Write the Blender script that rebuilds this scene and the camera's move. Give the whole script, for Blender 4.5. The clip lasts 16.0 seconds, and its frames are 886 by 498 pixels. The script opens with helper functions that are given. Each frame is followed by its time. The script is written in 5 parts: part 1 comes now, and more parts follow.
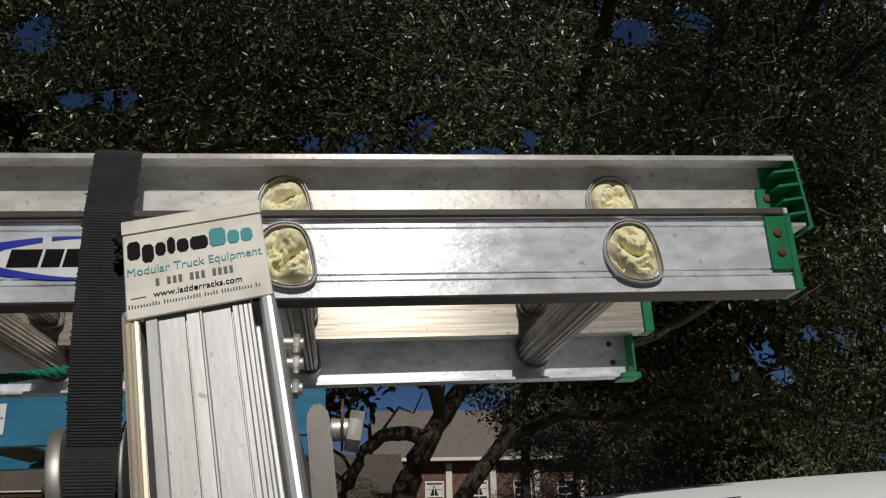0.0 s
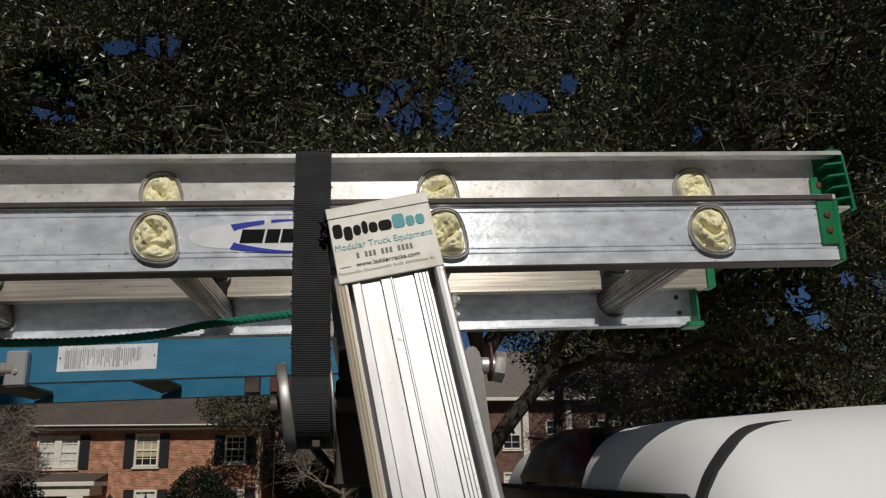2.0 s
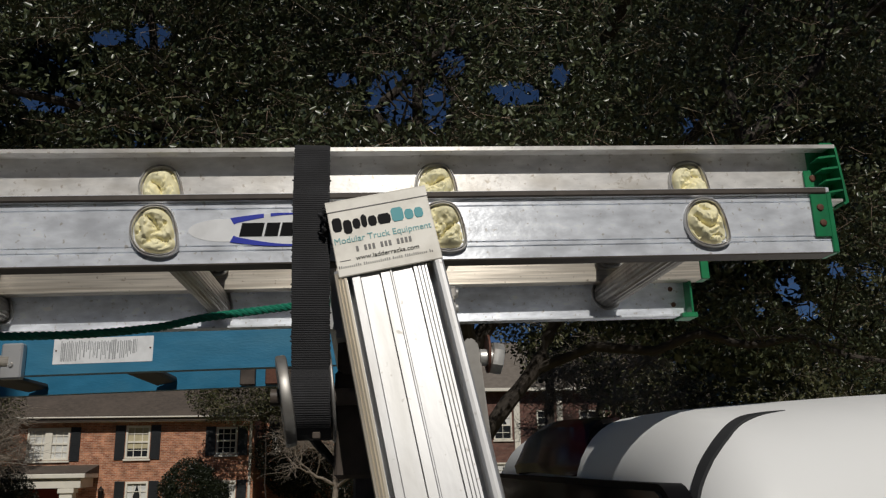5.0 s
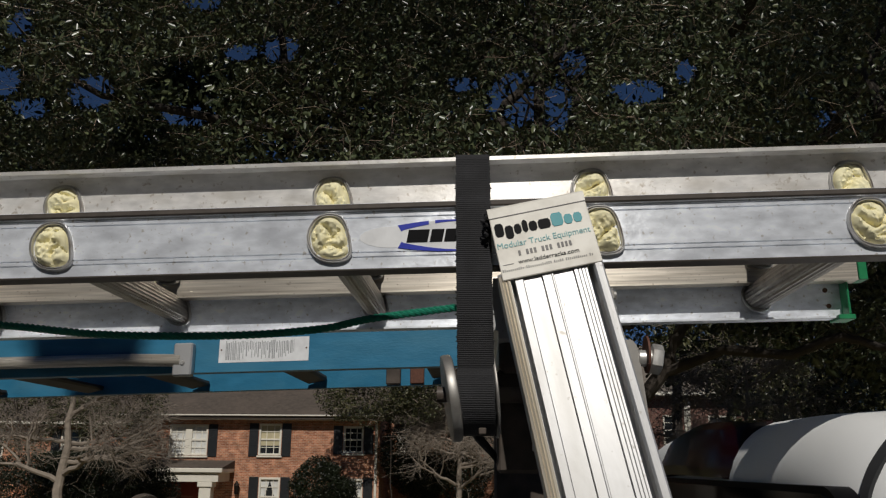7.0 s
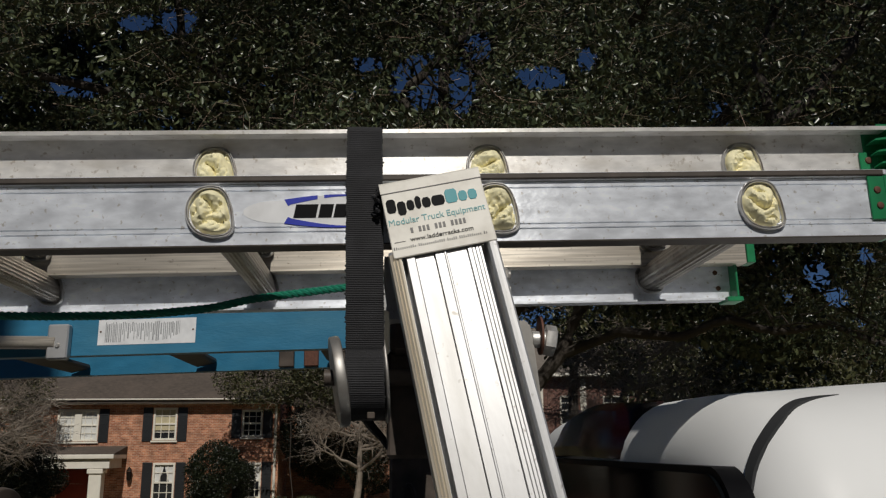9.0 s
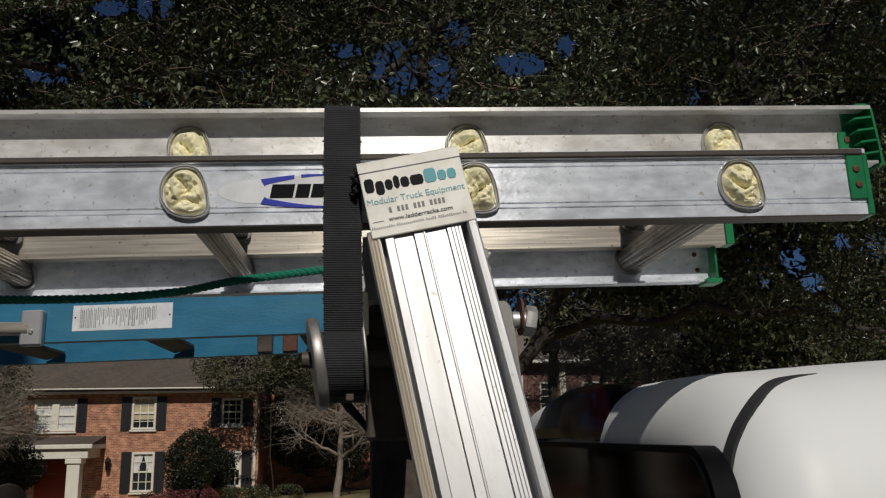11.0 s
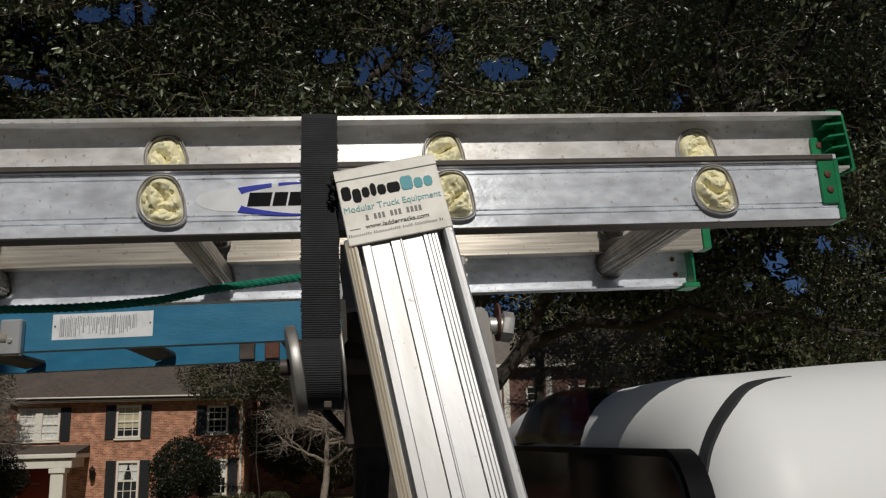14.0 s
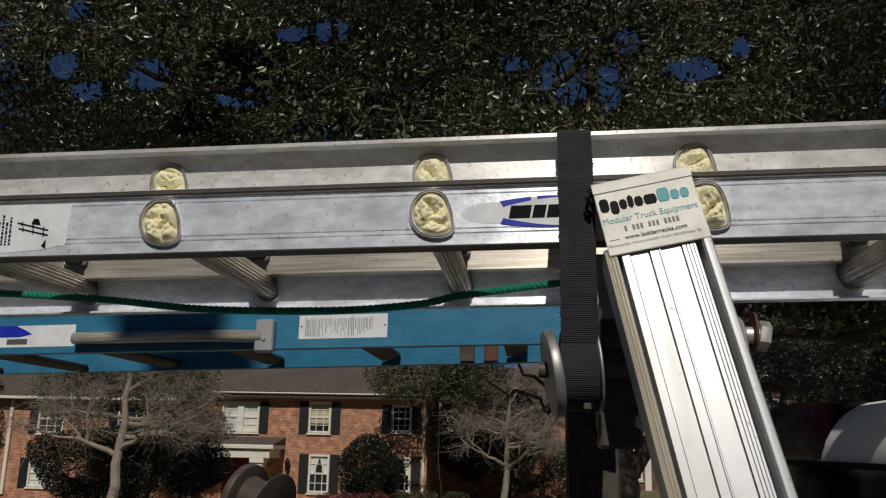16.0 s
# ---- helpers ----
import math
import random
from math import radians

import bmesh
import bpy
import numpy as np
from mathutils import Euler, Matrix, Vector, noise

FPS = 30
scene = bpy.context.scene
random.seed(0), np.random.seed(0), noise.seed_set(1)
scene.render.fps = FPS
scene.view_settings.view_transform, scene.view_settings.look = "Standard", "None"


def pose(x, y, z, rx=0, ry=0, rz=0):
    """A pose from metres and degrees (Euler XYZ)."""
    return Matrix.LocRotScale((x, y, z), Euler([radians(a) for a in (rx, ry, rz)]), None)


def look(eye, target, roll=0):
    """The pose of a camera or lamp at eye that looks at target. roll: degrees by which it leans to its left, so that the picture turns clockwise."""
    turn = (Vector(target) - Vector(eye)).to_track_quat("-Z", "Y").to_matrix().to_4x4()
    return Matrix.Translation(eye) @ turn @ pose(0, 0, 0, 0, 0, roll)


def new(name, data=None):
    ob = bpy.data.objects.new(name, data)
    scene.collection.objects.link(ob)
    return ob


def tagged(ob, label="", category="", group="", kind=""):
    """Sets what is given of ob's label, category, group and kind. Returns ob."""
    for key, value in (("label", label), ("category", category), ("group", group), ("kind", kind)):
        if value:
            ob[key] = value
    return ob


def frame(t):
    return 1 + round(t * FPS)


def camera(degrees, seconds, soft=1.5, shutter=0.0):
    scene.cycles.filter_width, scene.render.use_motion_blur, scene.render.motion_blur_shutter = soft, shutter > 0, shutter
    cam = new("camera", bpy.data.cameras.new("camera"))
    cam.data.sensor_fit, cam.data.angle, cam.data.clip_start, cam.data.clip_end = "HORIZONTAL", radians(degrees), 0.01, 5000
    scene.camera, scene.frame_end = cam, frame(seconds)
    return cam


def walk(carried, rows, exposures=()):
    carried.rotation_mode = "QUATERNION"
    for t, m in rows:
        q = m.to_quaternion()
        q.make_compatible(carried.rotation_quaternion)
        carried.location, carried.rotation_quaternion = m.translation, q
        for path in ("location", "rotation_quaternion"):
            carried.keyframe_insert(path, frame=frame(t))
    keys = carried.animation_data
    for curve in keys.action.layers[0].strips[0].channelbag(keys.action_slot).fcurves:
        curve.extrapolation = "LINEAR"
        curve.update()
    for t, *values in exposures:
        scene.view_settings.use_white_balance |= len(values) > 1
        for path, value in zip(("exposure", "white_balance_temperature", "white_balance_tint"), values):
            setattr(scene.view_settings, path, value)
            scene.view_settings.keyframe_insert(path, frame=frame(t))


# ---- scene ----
cam = camera(55.1, 16.0, soft=1.25)
PATH = [
    (0, (0.053, -0.67, 1.886), (0.289, 1.21, 2.526), -1.5),
    (0.5, (-0.008, -0.79, 1.877), (0.22, 1.111, 2.457), -2.5),
    (1, (-0.057, -0.864, 1.864), (0.169, 1.052, 2.391), -1.7),
    (1.5, (-0.079, -0.876, 1.86), (0.092, 1.05, 2.371), -0.8),
    (2, (-0.068, -0.871, 1.858), (0.094, 1.056, 2.37), -0.7),
    (2.5, (-0.055, -0.874, 1.86), (0.142, 1.049, 2.374), -0.8),
    (3, (-0.064, -0.872, 1.861), (0.154, 1.051, 2.365), -0.9),
    (3.2, (-0.064, -0.874, 1.862), (0.159, 1.05, 2.36), -1.0),
    (5.3, (-0.084, -0.878, 1.857), (0.076, 1.055, 2.346), -0.9),
    (5.5, (-0.093, -0.878, 1.856), (0.021, 1.059, 2.342), -0.6),
    (6, (-0.124, -0.895, 1.853), (-0.171, 1.048, 2.327), 0.1),
    (6.5, (-0.127, -0.909, 1.852), (-0.249, 1.027, 2.338), 0.4),
    (7, (-0.121, -0.914, 1.851), (-0.219, 1.021, 2.349), 0.5),
    (7.5, (-0.109, -0.901, 1.851), (-0.123, 1.039, 2.334), 0.2),
    (8, (-0.104, -0.888, 1.85), (-0.027, 1.059, 2.304), -0.1),
    (8.5, (-0.107, -0.876, 1.849), (0.023, 1.072, 2.287), -0.3),
    (9, (-0.108, -0.875, 1.855), (0.021, 1.067, 2.313), -0.4),
    (11.5, (-0.105, -0.863, 1.849), (0.085, 1.082, 2.274), -1.2),
    (12, (-0.096, -0.866, 1.852), (0.105, 1.078, 2.277), -1.6),
    (12.5, (-0.084, -0.874, 1.853), (0.131, 1.069, 2.277), -1.8),
    (13, (-0.086, -0.88, 1.853), (0.123, 1.063, 2.279), -1.7),
    (13.5, (-0.092, -0.875, 1.852), (0.126, 1.065, 2.284), -1.5),
    (14, (-0.098, -0.871, 1.85), (0.112, 1.069, 2.29), -1.5),
    (14.5, (-0.107, -0.893, 1.851), (0.01, 1.051, 2.306), -1.3),
    (15, (-0.128, -0.907, 1.855), (-0.129, 1.037, 2.327), -0.7),
    (15.5, (-0.154, -0.916, 1.856), (-0.265, 1.023, 2.33), 0.2),
    (16, (-0.183, -0.92, 1.844), (-0.39, 1.017, 2.296), 1.3),
]
walk(cam, [(t, look(eye, target, roll)) for t, eye, target, roll in PATH], exposures=[(0.0, -0.65)])

# ---- light ----
SUN_AZ, SUN_EL = radians(177.0), radians(43.0)   # azimuth from +y towards +x
sun_dir = Vector((math.sin(SUN_AZ) * math.cos(SUN_EL), math.cos(SUN_AZ) * math.cos(SUN_EL), math.sin(SUN_EL)))
world = bpy.data.worlds.new("sky")
scene.world = world
world.use_nodes = True
wn = world.node_tree
wn.nodes.clear()
sky = wn.nodes.new("ShaderNodeTexSky")
sky.sky_type = "NISHITA"
sky.sun_disc = False
sky.sun_elevation, sky.sun_rotation = SUN_EL, SUN_AZ
sky.altitude = 2500.0
sky.air_density, sky.dust_density, sky.ozone_density = 0.8, 0.0, 8.0
bg = wn.nodes.new("ShaderNodeBackground")
bg.inputs["Strength"].default_value = 0.040
wout = wn.nodes.new("ShaderNodeOutputWorld")
wn.links.new(sky.outputs[0], bg.inputs[0])
wn.links.new(bg.outputs[0], wout.inputs[0])
sun = new("sun", bpy.data.lights.new("sun", "SUN"))
sun.data.energy, sun.data.angle, sun.data.color = 4.0, radians(0.5), (1.0, 0.955, 0.885)
sun.matrix_world = look(sun_dir * 50, (0, 0, 0))


# ---- materials ----
def material(name, base, rough=0.5, metal=0.0, spec=0.5, vary=0.15, scale=20.0, bump=0.0, bump_scale=200.0,
             stain=None, stain_scale=6.0, stain_amount=0.5, rough_vary=0.1, stretch=(1, 1, 1), island=0.0, aniso=0.0, coat=0.0, speck=None, speck_scale=220.0, speck_cut=0.66):
    """A surface with two scales of colour change, stains, and fine relief."""
    m = bpy.data.materials.new(name)
    m.use_nodes = True
    t = m.node_tree
    b = t.nodes["Principled BSDF"]
    tc = t.nodes.new("ShaderNodeTexCoord")
    mp = t.nodes.new("ShaderNodeMapping")
    mp.inputs["Scale"].default_value = stretch
    t.links.new(tc.outputs["Object"], mp.inputs["Vector"])

    def noise_node(s, detail=4.0):
        n = t.nodes.new("ShaderNodeTexNoise")
        n.inputs["Scale"].default_value, n.inputs["Detail"].default_value = s, detail
        t.links.new(mp.outputs[0], n.inputs["Vector"])
        return n

    fine = noise_node(scale)
    hi = t.nodes.new("ShaderNodeMapRange")
    hi.inputs["From Min"].default_value, hi.inputs["From Max"].default_value = 0.25, 0.75
    hi.inputs["To Min"].default_value, hi.inputs["To Max"].default_value = 1 - vary, 1 + vary
    t.links.new(fine.outputs[0], hi.inputs["Value"])
    mul = t.nodes.new("ShaderNodeMix")
    mul.data_type, mul.blend_type = "RGBA", "MULTIPLY"
    mul.inputs["Factor"].default_value = 1.0
    mul.inputs["A"].default_value = (*base, 1)
    t.links.new(hi.outputs[0], mul.inputs["B"])
    colour = mul.outputs["Result"]
    if stain:
        big = noise_node(stain_scale, 6.0)
        ramp = t.nodes.new("ShaderNodeMapRange")
        ramp.inputs["From Min"].default_value, ramp.inputs["From Max"].default_value = 0.48, 0.72
        ramp.inputs["To Max"].default_value = stain_amount
        t.links.new(big.outputs[0], ramp.inputs["Value"])
        mix = t.nodes.new("ShaderNodeMix")
        mix.data_type = "RGBA"
        mix.inputs["B"].default_value = (*stain, 1)
        t.links.new(ramp.outputs[0], mix.inputs["Factor"])
        t.links.new(colour, mix.inputs["A"])
        colour = mix.outputs["Result"]
    if speck:
        sn = t.nodes.new("ShaderNodeTexNoise")
        sn.inputs["Scale"].default_value, sn.inputs["Detail"].default_value = speck_scale, 5.0
        t.links.new(tc.outputs["Object"], sn.inputs["Vector"])
        sr = t.nodes.new("ShaderNodeMapRange")
        sr.inputs["From Min"].default_value, sr.inputs["From Max"].default_value = speck_cut - 0.05, speck_cut + 0.04
        sr.inputs["To Max"].default_value = 0.7
        t.links.new(sn.outputs[0], sr.inputs["Value"])
        sm = t.nodes.new("ShaderNodeMix")
        sm.data_type = "RGBA"
        sm.inputs["B"].default_value = (*speck, 1)
        t.links.new(sr.outputs[0], sm.inputs["Factor"])
        t.links.new(colour, sm.inputs["A"])
        colour = sm.outputs["Result"]
    if island:
        geo = t.nodes.new("ShaderNodeNewGeometry")
        hs = t.nodes.new("ShaderNodeHueSaturation")
        r1 = t.nodes.new("ShaderNodeMapRange")
        r1.inputs["To Min"].default_value, r1.inputs["To Max"].default_value = 1 - island, 1 + island
        t.links.new(geo.outputs["Random Per Island"], r1.inputs["Value"])
        t.links.new(r1.outputs[0], hs.inputs["Value"])
        r2 = t.nodes.new("ShaderNodeMapRange")
        r2.inputs["To Min"].default_value, r2.inputs["To Max"].default_value = 0.53, 0.47
        t.links.new(geo.outputs["Random Per Island"], r2.inputs["Value"])
        t.links.new(r2.outputs[0], hs.inputs["Hue"])
        t.links.new(colour, hs.inputs["Color"])
        colour = hs.outputs[0]
    t.links.new(colour, b.inputs["Base Color"])
    rr = t.nodes.new("ShaderNodeMapRange")
    rr.inputs["To Min"].default_value, rr.inputs["To Max"].default_value = max(0.02, rough - rough_vary), min(1, rough + rough_vary)
    t.links.new(fine.outputs[0], rr.inputs["Value"])
    t.links.new(rr.outputs[0], b.inputs["Roughness"])
    b.inputs["Metallic"].default_value = metal
    b.inputs["Specular IOR Level"].default_value = spec
    b.inputs["Coat Weight"].default_value = coat
    b.inputs["Coat Roughness"].default_value = 0.10
    if aniso:
        b.inputs["Anisotropic"].default_value = aniso
        tg = t.nodes.new("ShaderNodeTangent")
        tg.direction_type, tg.axis = "RADIAL", "X"
        t.links.new(tg.outputs[0], b.inputs["Tangent"])
    if bump:
        bn = noise_node(bump_scale, 3.0)
        bp = t.nodes.new("ShaderNodeBump")
        bp.inputs["Strength"].default_value, bp.inputs["Distance"].default_value = bump, 0.002
        t.links.new(bn.outputs[0], bp.inputs["Height"])
        t.links.new(bp.outputs[0], b.inputs["Normal"])
    return m


M_ALU = material("ladder_aluminium", (0.86, 0.895, 0.95), 0.31, 0.28, vary=0.20, scale=70, stain=(0.52, 0.54, 0.58), stain_scale=26, stain_amount=0.75, rough_vary=0.07,
                 bump=0.08, bump_scale=260, stretch=(0.60, 1, 1.3), aniso=0.91, speck=(0.42, 0.38, 0.32), speck_scale=150, speck_cut=0.665)
M_ALU_FLY = material("upper_rail_aluminium", (0.73, 0.71, 0.68), 0.43, 0.30, vary=0.20, scale=80, stain=(0.47, 0.43, 0.37), stain_scale=28, stain_amount=0.7, rough_vary=0.09,
                     bump=0.08, bump_scale=260, stretch=(0.55, 1, 1.3), aniso=0.91, speck=(0.36, 0.30, 0.23), speck_scale=150, speck_cut=0.665)
M_ALU_TAN = material("weathered_aluminium", (0.58, 0.53, 0.455), 0.34, 0.5, vary=0.34, scale=130, stain=(0.34, 0.285, 0.22), stain_scale=45, stain_amount=0.6, rough_vary=0.08,
                     bump=0.10, bump_scale=250, stretch=(0.08, 1, 3.2), aniso=0.88, speck=(0.17, 0.13, 0.09), speck_scale=190, speck_cut=0.70)
M_ALU_POST = material("rack_aluminium", (0.50, 0.50, 0.50), 0.45, 0.50, vary=0.10, scale=25, stain=(0.37, 0.36, 0.335), stain_scale=22, stain_amount=0.6,
                      bump=0.05, bump_scale=200, stretch=(1, 1, 0.3), speck=(0.22, 0.20, 0.17), speck_scale=120, speck_cut=0.70)
M_EDGE = material("grimy_leg_edge", (0.56, 0.50, 0.40), 0.42, 0.4, vary=0.3, scale=90, stain=(0.33, 0.26, 0.17), stain_scale=40, stain_amount=0.7, stretch=(3.0, 1, 0.06))
M_RUNG = material("dull_rung_metal", (0.36, 0.335, 0.30), 0.42, 0.85, vary=0.2, scale=50, stain=(0.17, 0.14, 0.11), stain_scale=30, stain_amount=0.6, speck=(0.10, 0.08, 0.06), speck_scale=150)
M_TREAD = material("dirty_tread", (0.045, 0.032, 0.025), 0.6, 0.3, vary=0.3, scale=40)
# dark tone for grime plus the shade below the rail's flange
M_GRIME_SHADE = material("grime_and_shade", (0.075, 0.062, 0.052), 0.6, 0.2, vary=0.3, scale=60)
M_RING = material("ferrule_metal", (0.60, 0.59, 0.575), 0.38, 0.7, vary=0.2, scale=80, stain=(0.27, 0.21, 0.16), stain_scale=60, stain_amount=0.6)
M_FOAM = material("yellow_foam", (0.92, 0.86, 0.56), 0.85, vary=0.12, scale=60, bump=0.5, bump_scale=160, stain=(0.84, 0.74, 0.40), stain_scale=60, stain_amount=0.6)
M_GREEN = material("green_plastic", (0.012, 0.20, 0.075), 0.38, vary=0.15, scale=40, stain=(0.02, 0.12, 0.06), stain_scale=50)
M_RUST = material("rusty_rivet", (0.13, 0.055, 0.035), 0.7, 0.3, vary=0.35, scale=200)
M_STRAP = material("black_webbing", (0.014, 0.014, 0.016), 0.75, vary=0.3, scale=200, stain=(0.04, 0.04, 0.045), stain_scale=30, bump=0.4, bump_scale=900)
M_SPOOL = material("spool_steel", (0.40, 0.385, 0.36), 0.5, 0.8, vary=0.2, scale=40, stain=(0.14, 0.12, 0.1), stain_scale=40, stain_amount=0.6)
M_BLACKSTEEL = material("black_steel", (0.085, 0.068, 0.056), 0.5, 0.0, spec=0.3, vary=0.4, scale=30, stain=(0.035, 0.029, 0.026), stain_scale=18)
M_BOLT = material("zinc_bolt", (0.72, 0.71, 0.68), 0.42, 0.7, vary=0.15, scale=120, stain=(0.35, 0.27, 0.2), stain_scale=90)
M_PLATE = material("label_white", (0.80, 0.77, 0.69), 0.5, vary=0.05, scale=60, stain=(0.40, 0.36, 0.29), stain_scale=35, stain_amount=0.45)
M_INK = material("black_ink", (0.006, 0.006, 0.007), 0.6, spec=0.1, vary=0.1)
M_TEAL = material("teal_ink", (0.0, 0.26, 0.30), 0.5, vary=0.1)
M_TEAL_PALE = material("faded_teal_ink", (0.10, 0.36, 0.38), 0.5, vary=0.1)
M_GREYINK = material("grey_ink", (0.10, 0.095, 0.09), 0.5, vary=0.1)
M_FADED = material("faded_print", (0.36, 0.37, 0.38), 0.5, vary=0.2, scale=120)
M_STICKER = material("sticker_white", (0.82, 0.83, 0.84), 0.45, vary=0.05, scale=90, stain=(0.5, 0.5, 0.5), stain_scale=30, stain_amount=0.4)
M_SWOOSH = material("blue_ink", (0.012, 0.03, 0.42), 0.45, vary=0.1)
M_BLUE = material("blue_fibreglass", (0.030, 0.175, 0.30), 0.42, vary=0.16, scale=40, stain=(0.075, 0.23, 0.33), stain_scale=14, stain_amount=0.6, bump=0.2, bump_scale=300, stretch=(0.3, 1, 1))
M_ROPE = material("green_rope", (0.006, 0.19, 0.115), 0.6, vary=0.25, scale=200)
M_CAB = material("white_car_paint", (0.85, 0.855, 0.845), 0.48, vary=0.015, scale=5, coat=0.0, spec=0.3, rough_vary=0.05, stain=(0.70, 0.70, 0.68), stain_scale=3, stain_amount=0.2)
M_RUBBER = material("black_rubber", (0.006, 0.006, 0.007), 0.5, spec=0.05, vary=0.2, scale=60)
M_SEAL = material("grey_seal", (0.035, 0.036, 0.038), 0.55, spec=0.15, vary=0.1)
M_GLASS_DARK = material("tinted_glass", (0.004, 0.005, 0.006), 0.10, vary=0.05, rough_vary=0.02, spec=0.05)
M_LENS = material("smoked_red_lens", (0.009, 0.0007, 0.0013), 0.24, vary=0.1, rough_vary=0.03, spec=0.4)
M_LEAF = material("oak_leaf", (0.060, 0.076, 0.036), 0.33, spec=0.55, vary=0.3, scale=1.2, island=0.75)
M_LEAF_FAR = material("far_leaf", (0.060, 0.064, 0.026), 0.45, spec=0.4, vary=0.35, scale=0.7, island=0.6)
M_LEAF_BUSH = material("holly_leaf", (0.014, 0.019, 0.008), 0.40, spec=0.4, vary=0.3, scale=1.0, island=0.5)
M_LEAF_RED = material("red_shrub_leaf", (0.13, 0.035, 0.03), 0.5, vary=0.3, scale=2.0, island=0.5)
M_BARK = material("dark_bark", (0.045, 0.036, 0.028), 0.85, vary=0.4, scale=9, bump=0.9, bump_scale=30, stain=(0.09, 0.075, 0.058), stain_scale=5, stain_amount=0.4)
M_TWIG = material("dry_twig", (0.24, 0.19, 0.13), 0.8, vary=0.3, scale=6, island=0.5)
M_BARE = material("bare_bark", (0.27, 0.225, 0.18), 0.85, vary=0.3, scale=4, bump=0.5, bump_scale=30)
M_TRIM = material("white_trim", (0.76, 0.72, 0.62), 0.5, vary=0.06, scale=3, stain=(0.6, 0.57, 0.5), stain_scale=1.2)
M_SHUTTER = material("black_shutter", (0.012, 0.014, 0.016), 0.5, vary=0.15, scale=8)
M_PANE = material("window_pane", (0.02, 0.022, 0.025), 0.08, vary=0.2, rough_vary=0.03, spec=0.6)
M_BLIND = material("window_blind", (0.50, 0.44, 0.28), 0.7, vary=0.12, scale=6)
M_CURTAIN = material("white_curtain", (0.65, 0.65, 0.62), 0.8, vary=0.1, scale=5)
M_ROOF = material("roof_shingle", (0.088, 0.070, 0.056), 0.9, vary=0.3, scale=6, stain=(0.13, 0.10, 0.08), stain_scale=0.8, bump=0.6, bump_scale=20)
M_DOOR = material("red_wood_door", (0.20, 0.030, 0.014), 0.4, vary=0.2, scale=6, stretch=(4, 1, 0.5))
M_LAWN = material("winter_lawn", (0.17, 0.14, 0.06), 0.95, vary=0.35, scale=1.5, stain=(0.10, 0.11, 0.04), stain_scale=0.3, bump=0.8, bump_scale=30)
M_ROAD = material("asphalt", (0.055, 0.055, 0.056), 0.9, vary=0.2, scale=30, stain=(0.08, 0.08, 0.08), stain_scale=0.6, bump=0.5, bump_scale=120)
M_LAMP = material("lantern_metal", (0.02, 0.015, 0.012), 0.45, 0.6, vary=0.1)


def brick_material(name, c1, c2, mortar):
    m = bpy.data.materials.new(name)
    m.use_nodes = True
    t = m.node_tree
    b = t.nodes["Principled BSDF"]
    tc = t.nodes.new("ShaderNodeTexCoord")
    sx = t.nodes.new("ShaderNodeSeparateXYZ")
    cx = t.nodes.new("ShaderNodeCombineXYZ")
    t.links.new(tc.outputs["Object"], sx.inputs[0])
    ad = t.nodes.new("ShaderNodeMath")
    t.links.new(sx.outputs[0], ad.inputs[0])
    t.links.new(sx.outputs[1], ad.inputs[1])
    t.links.new(ad.outputs[0], cx.inputs[0])
    t.links.new(sx.outputs[2], cx.inputs[1])
    br = t.nodes.new("ShaderNodeTexBrick")
    br.inputs["Color1"].default_value, br.inputs["Color2"].default_value, br.inputs["Mortar"].default_value = (*c1, 1), (*c2, 1), (*mortar, 1)
    br.inputs["Scale"].default_value = 1.0
    br.inputs["Brick Width"].default_value, br.inputs["Row Height"].default_value, br.inputs["Mortar Size"].default_value = 0.21, 0.075, 0.006
    t.links.new(cx.outputs[0], br.inputs["Vector"])
    nz = t.nodes.new("ShaderNodeTexNoise")
    nz.inputs["Scale"].default_value = 3.0
    nz.inputs["Detail"].default_value = 8.0
    t.links.new(cx.outputs[0], nz.inputs["Vector"])
    mr = t.nodes.new("ShaderNodeMapRange")
    mr.inputs["From Min"].default_value, mr.inputs["From Max"].default_value = 0.3, 0.7
    mr.inputs["To Min"].default_value, mr.inputs["To Max"].default_value = 0.65, 1.35
    t.links.new(nz.outputs[0], mr.inputs["Value"])
    mx = t.nodes.new("ShaderNodeMix")
    mx.data_type, mx.blend_type = "RGBA", "MULTIPLY"
    mx.inputs["Factor"].default_value = 1.0
    t.links.new(br.outputs["Color"], mx.inputs["A"])
    t.links.new(mr.outputs[0], mx.inputs["B"])
    t.links.new(mx.outputs["Result"], b.inputs["Base Color"])
    b.inputs["Roughness"].default_value = 0.9
    bp = t.nodes.new("ShaderNodeBump")
    bp.inputs["Strength"].default_value, bp.inputs["Distance"].default_value = 0.6, 0.01
    t.links.new(br.outputs["Fac"], bp.inputs["Height"])
    bp.invert = True
    t.links.new(bp.outputs[0], b.inputs["Normal"])
    return m


M_BRICK = brick_material("red_brick", (0.53, 0.235, 0.125), (0.31, 0.11, 0.058), (0.52, 0.43, 0.33))
M_BRICK_FAR = brick_material("dark_brick", (0.17, 0.075, 0.055), (0.12, 0.05, 0.04), (0.24, 0.2, 0.16))


# ---- mesh helpers ----
def smooth_by_angle(me, angle=35):
    bm = bmesh.new()
    bm.from_mesh(me)
    for f in bm.faces:
        f.smooth = True
    for e in bm.edges:
        e.smooth = len(e.link_faces) == 2 and e.calc_face_angle(0) < radians(angle)
    bm.to_mesh(me)
    bm.free()


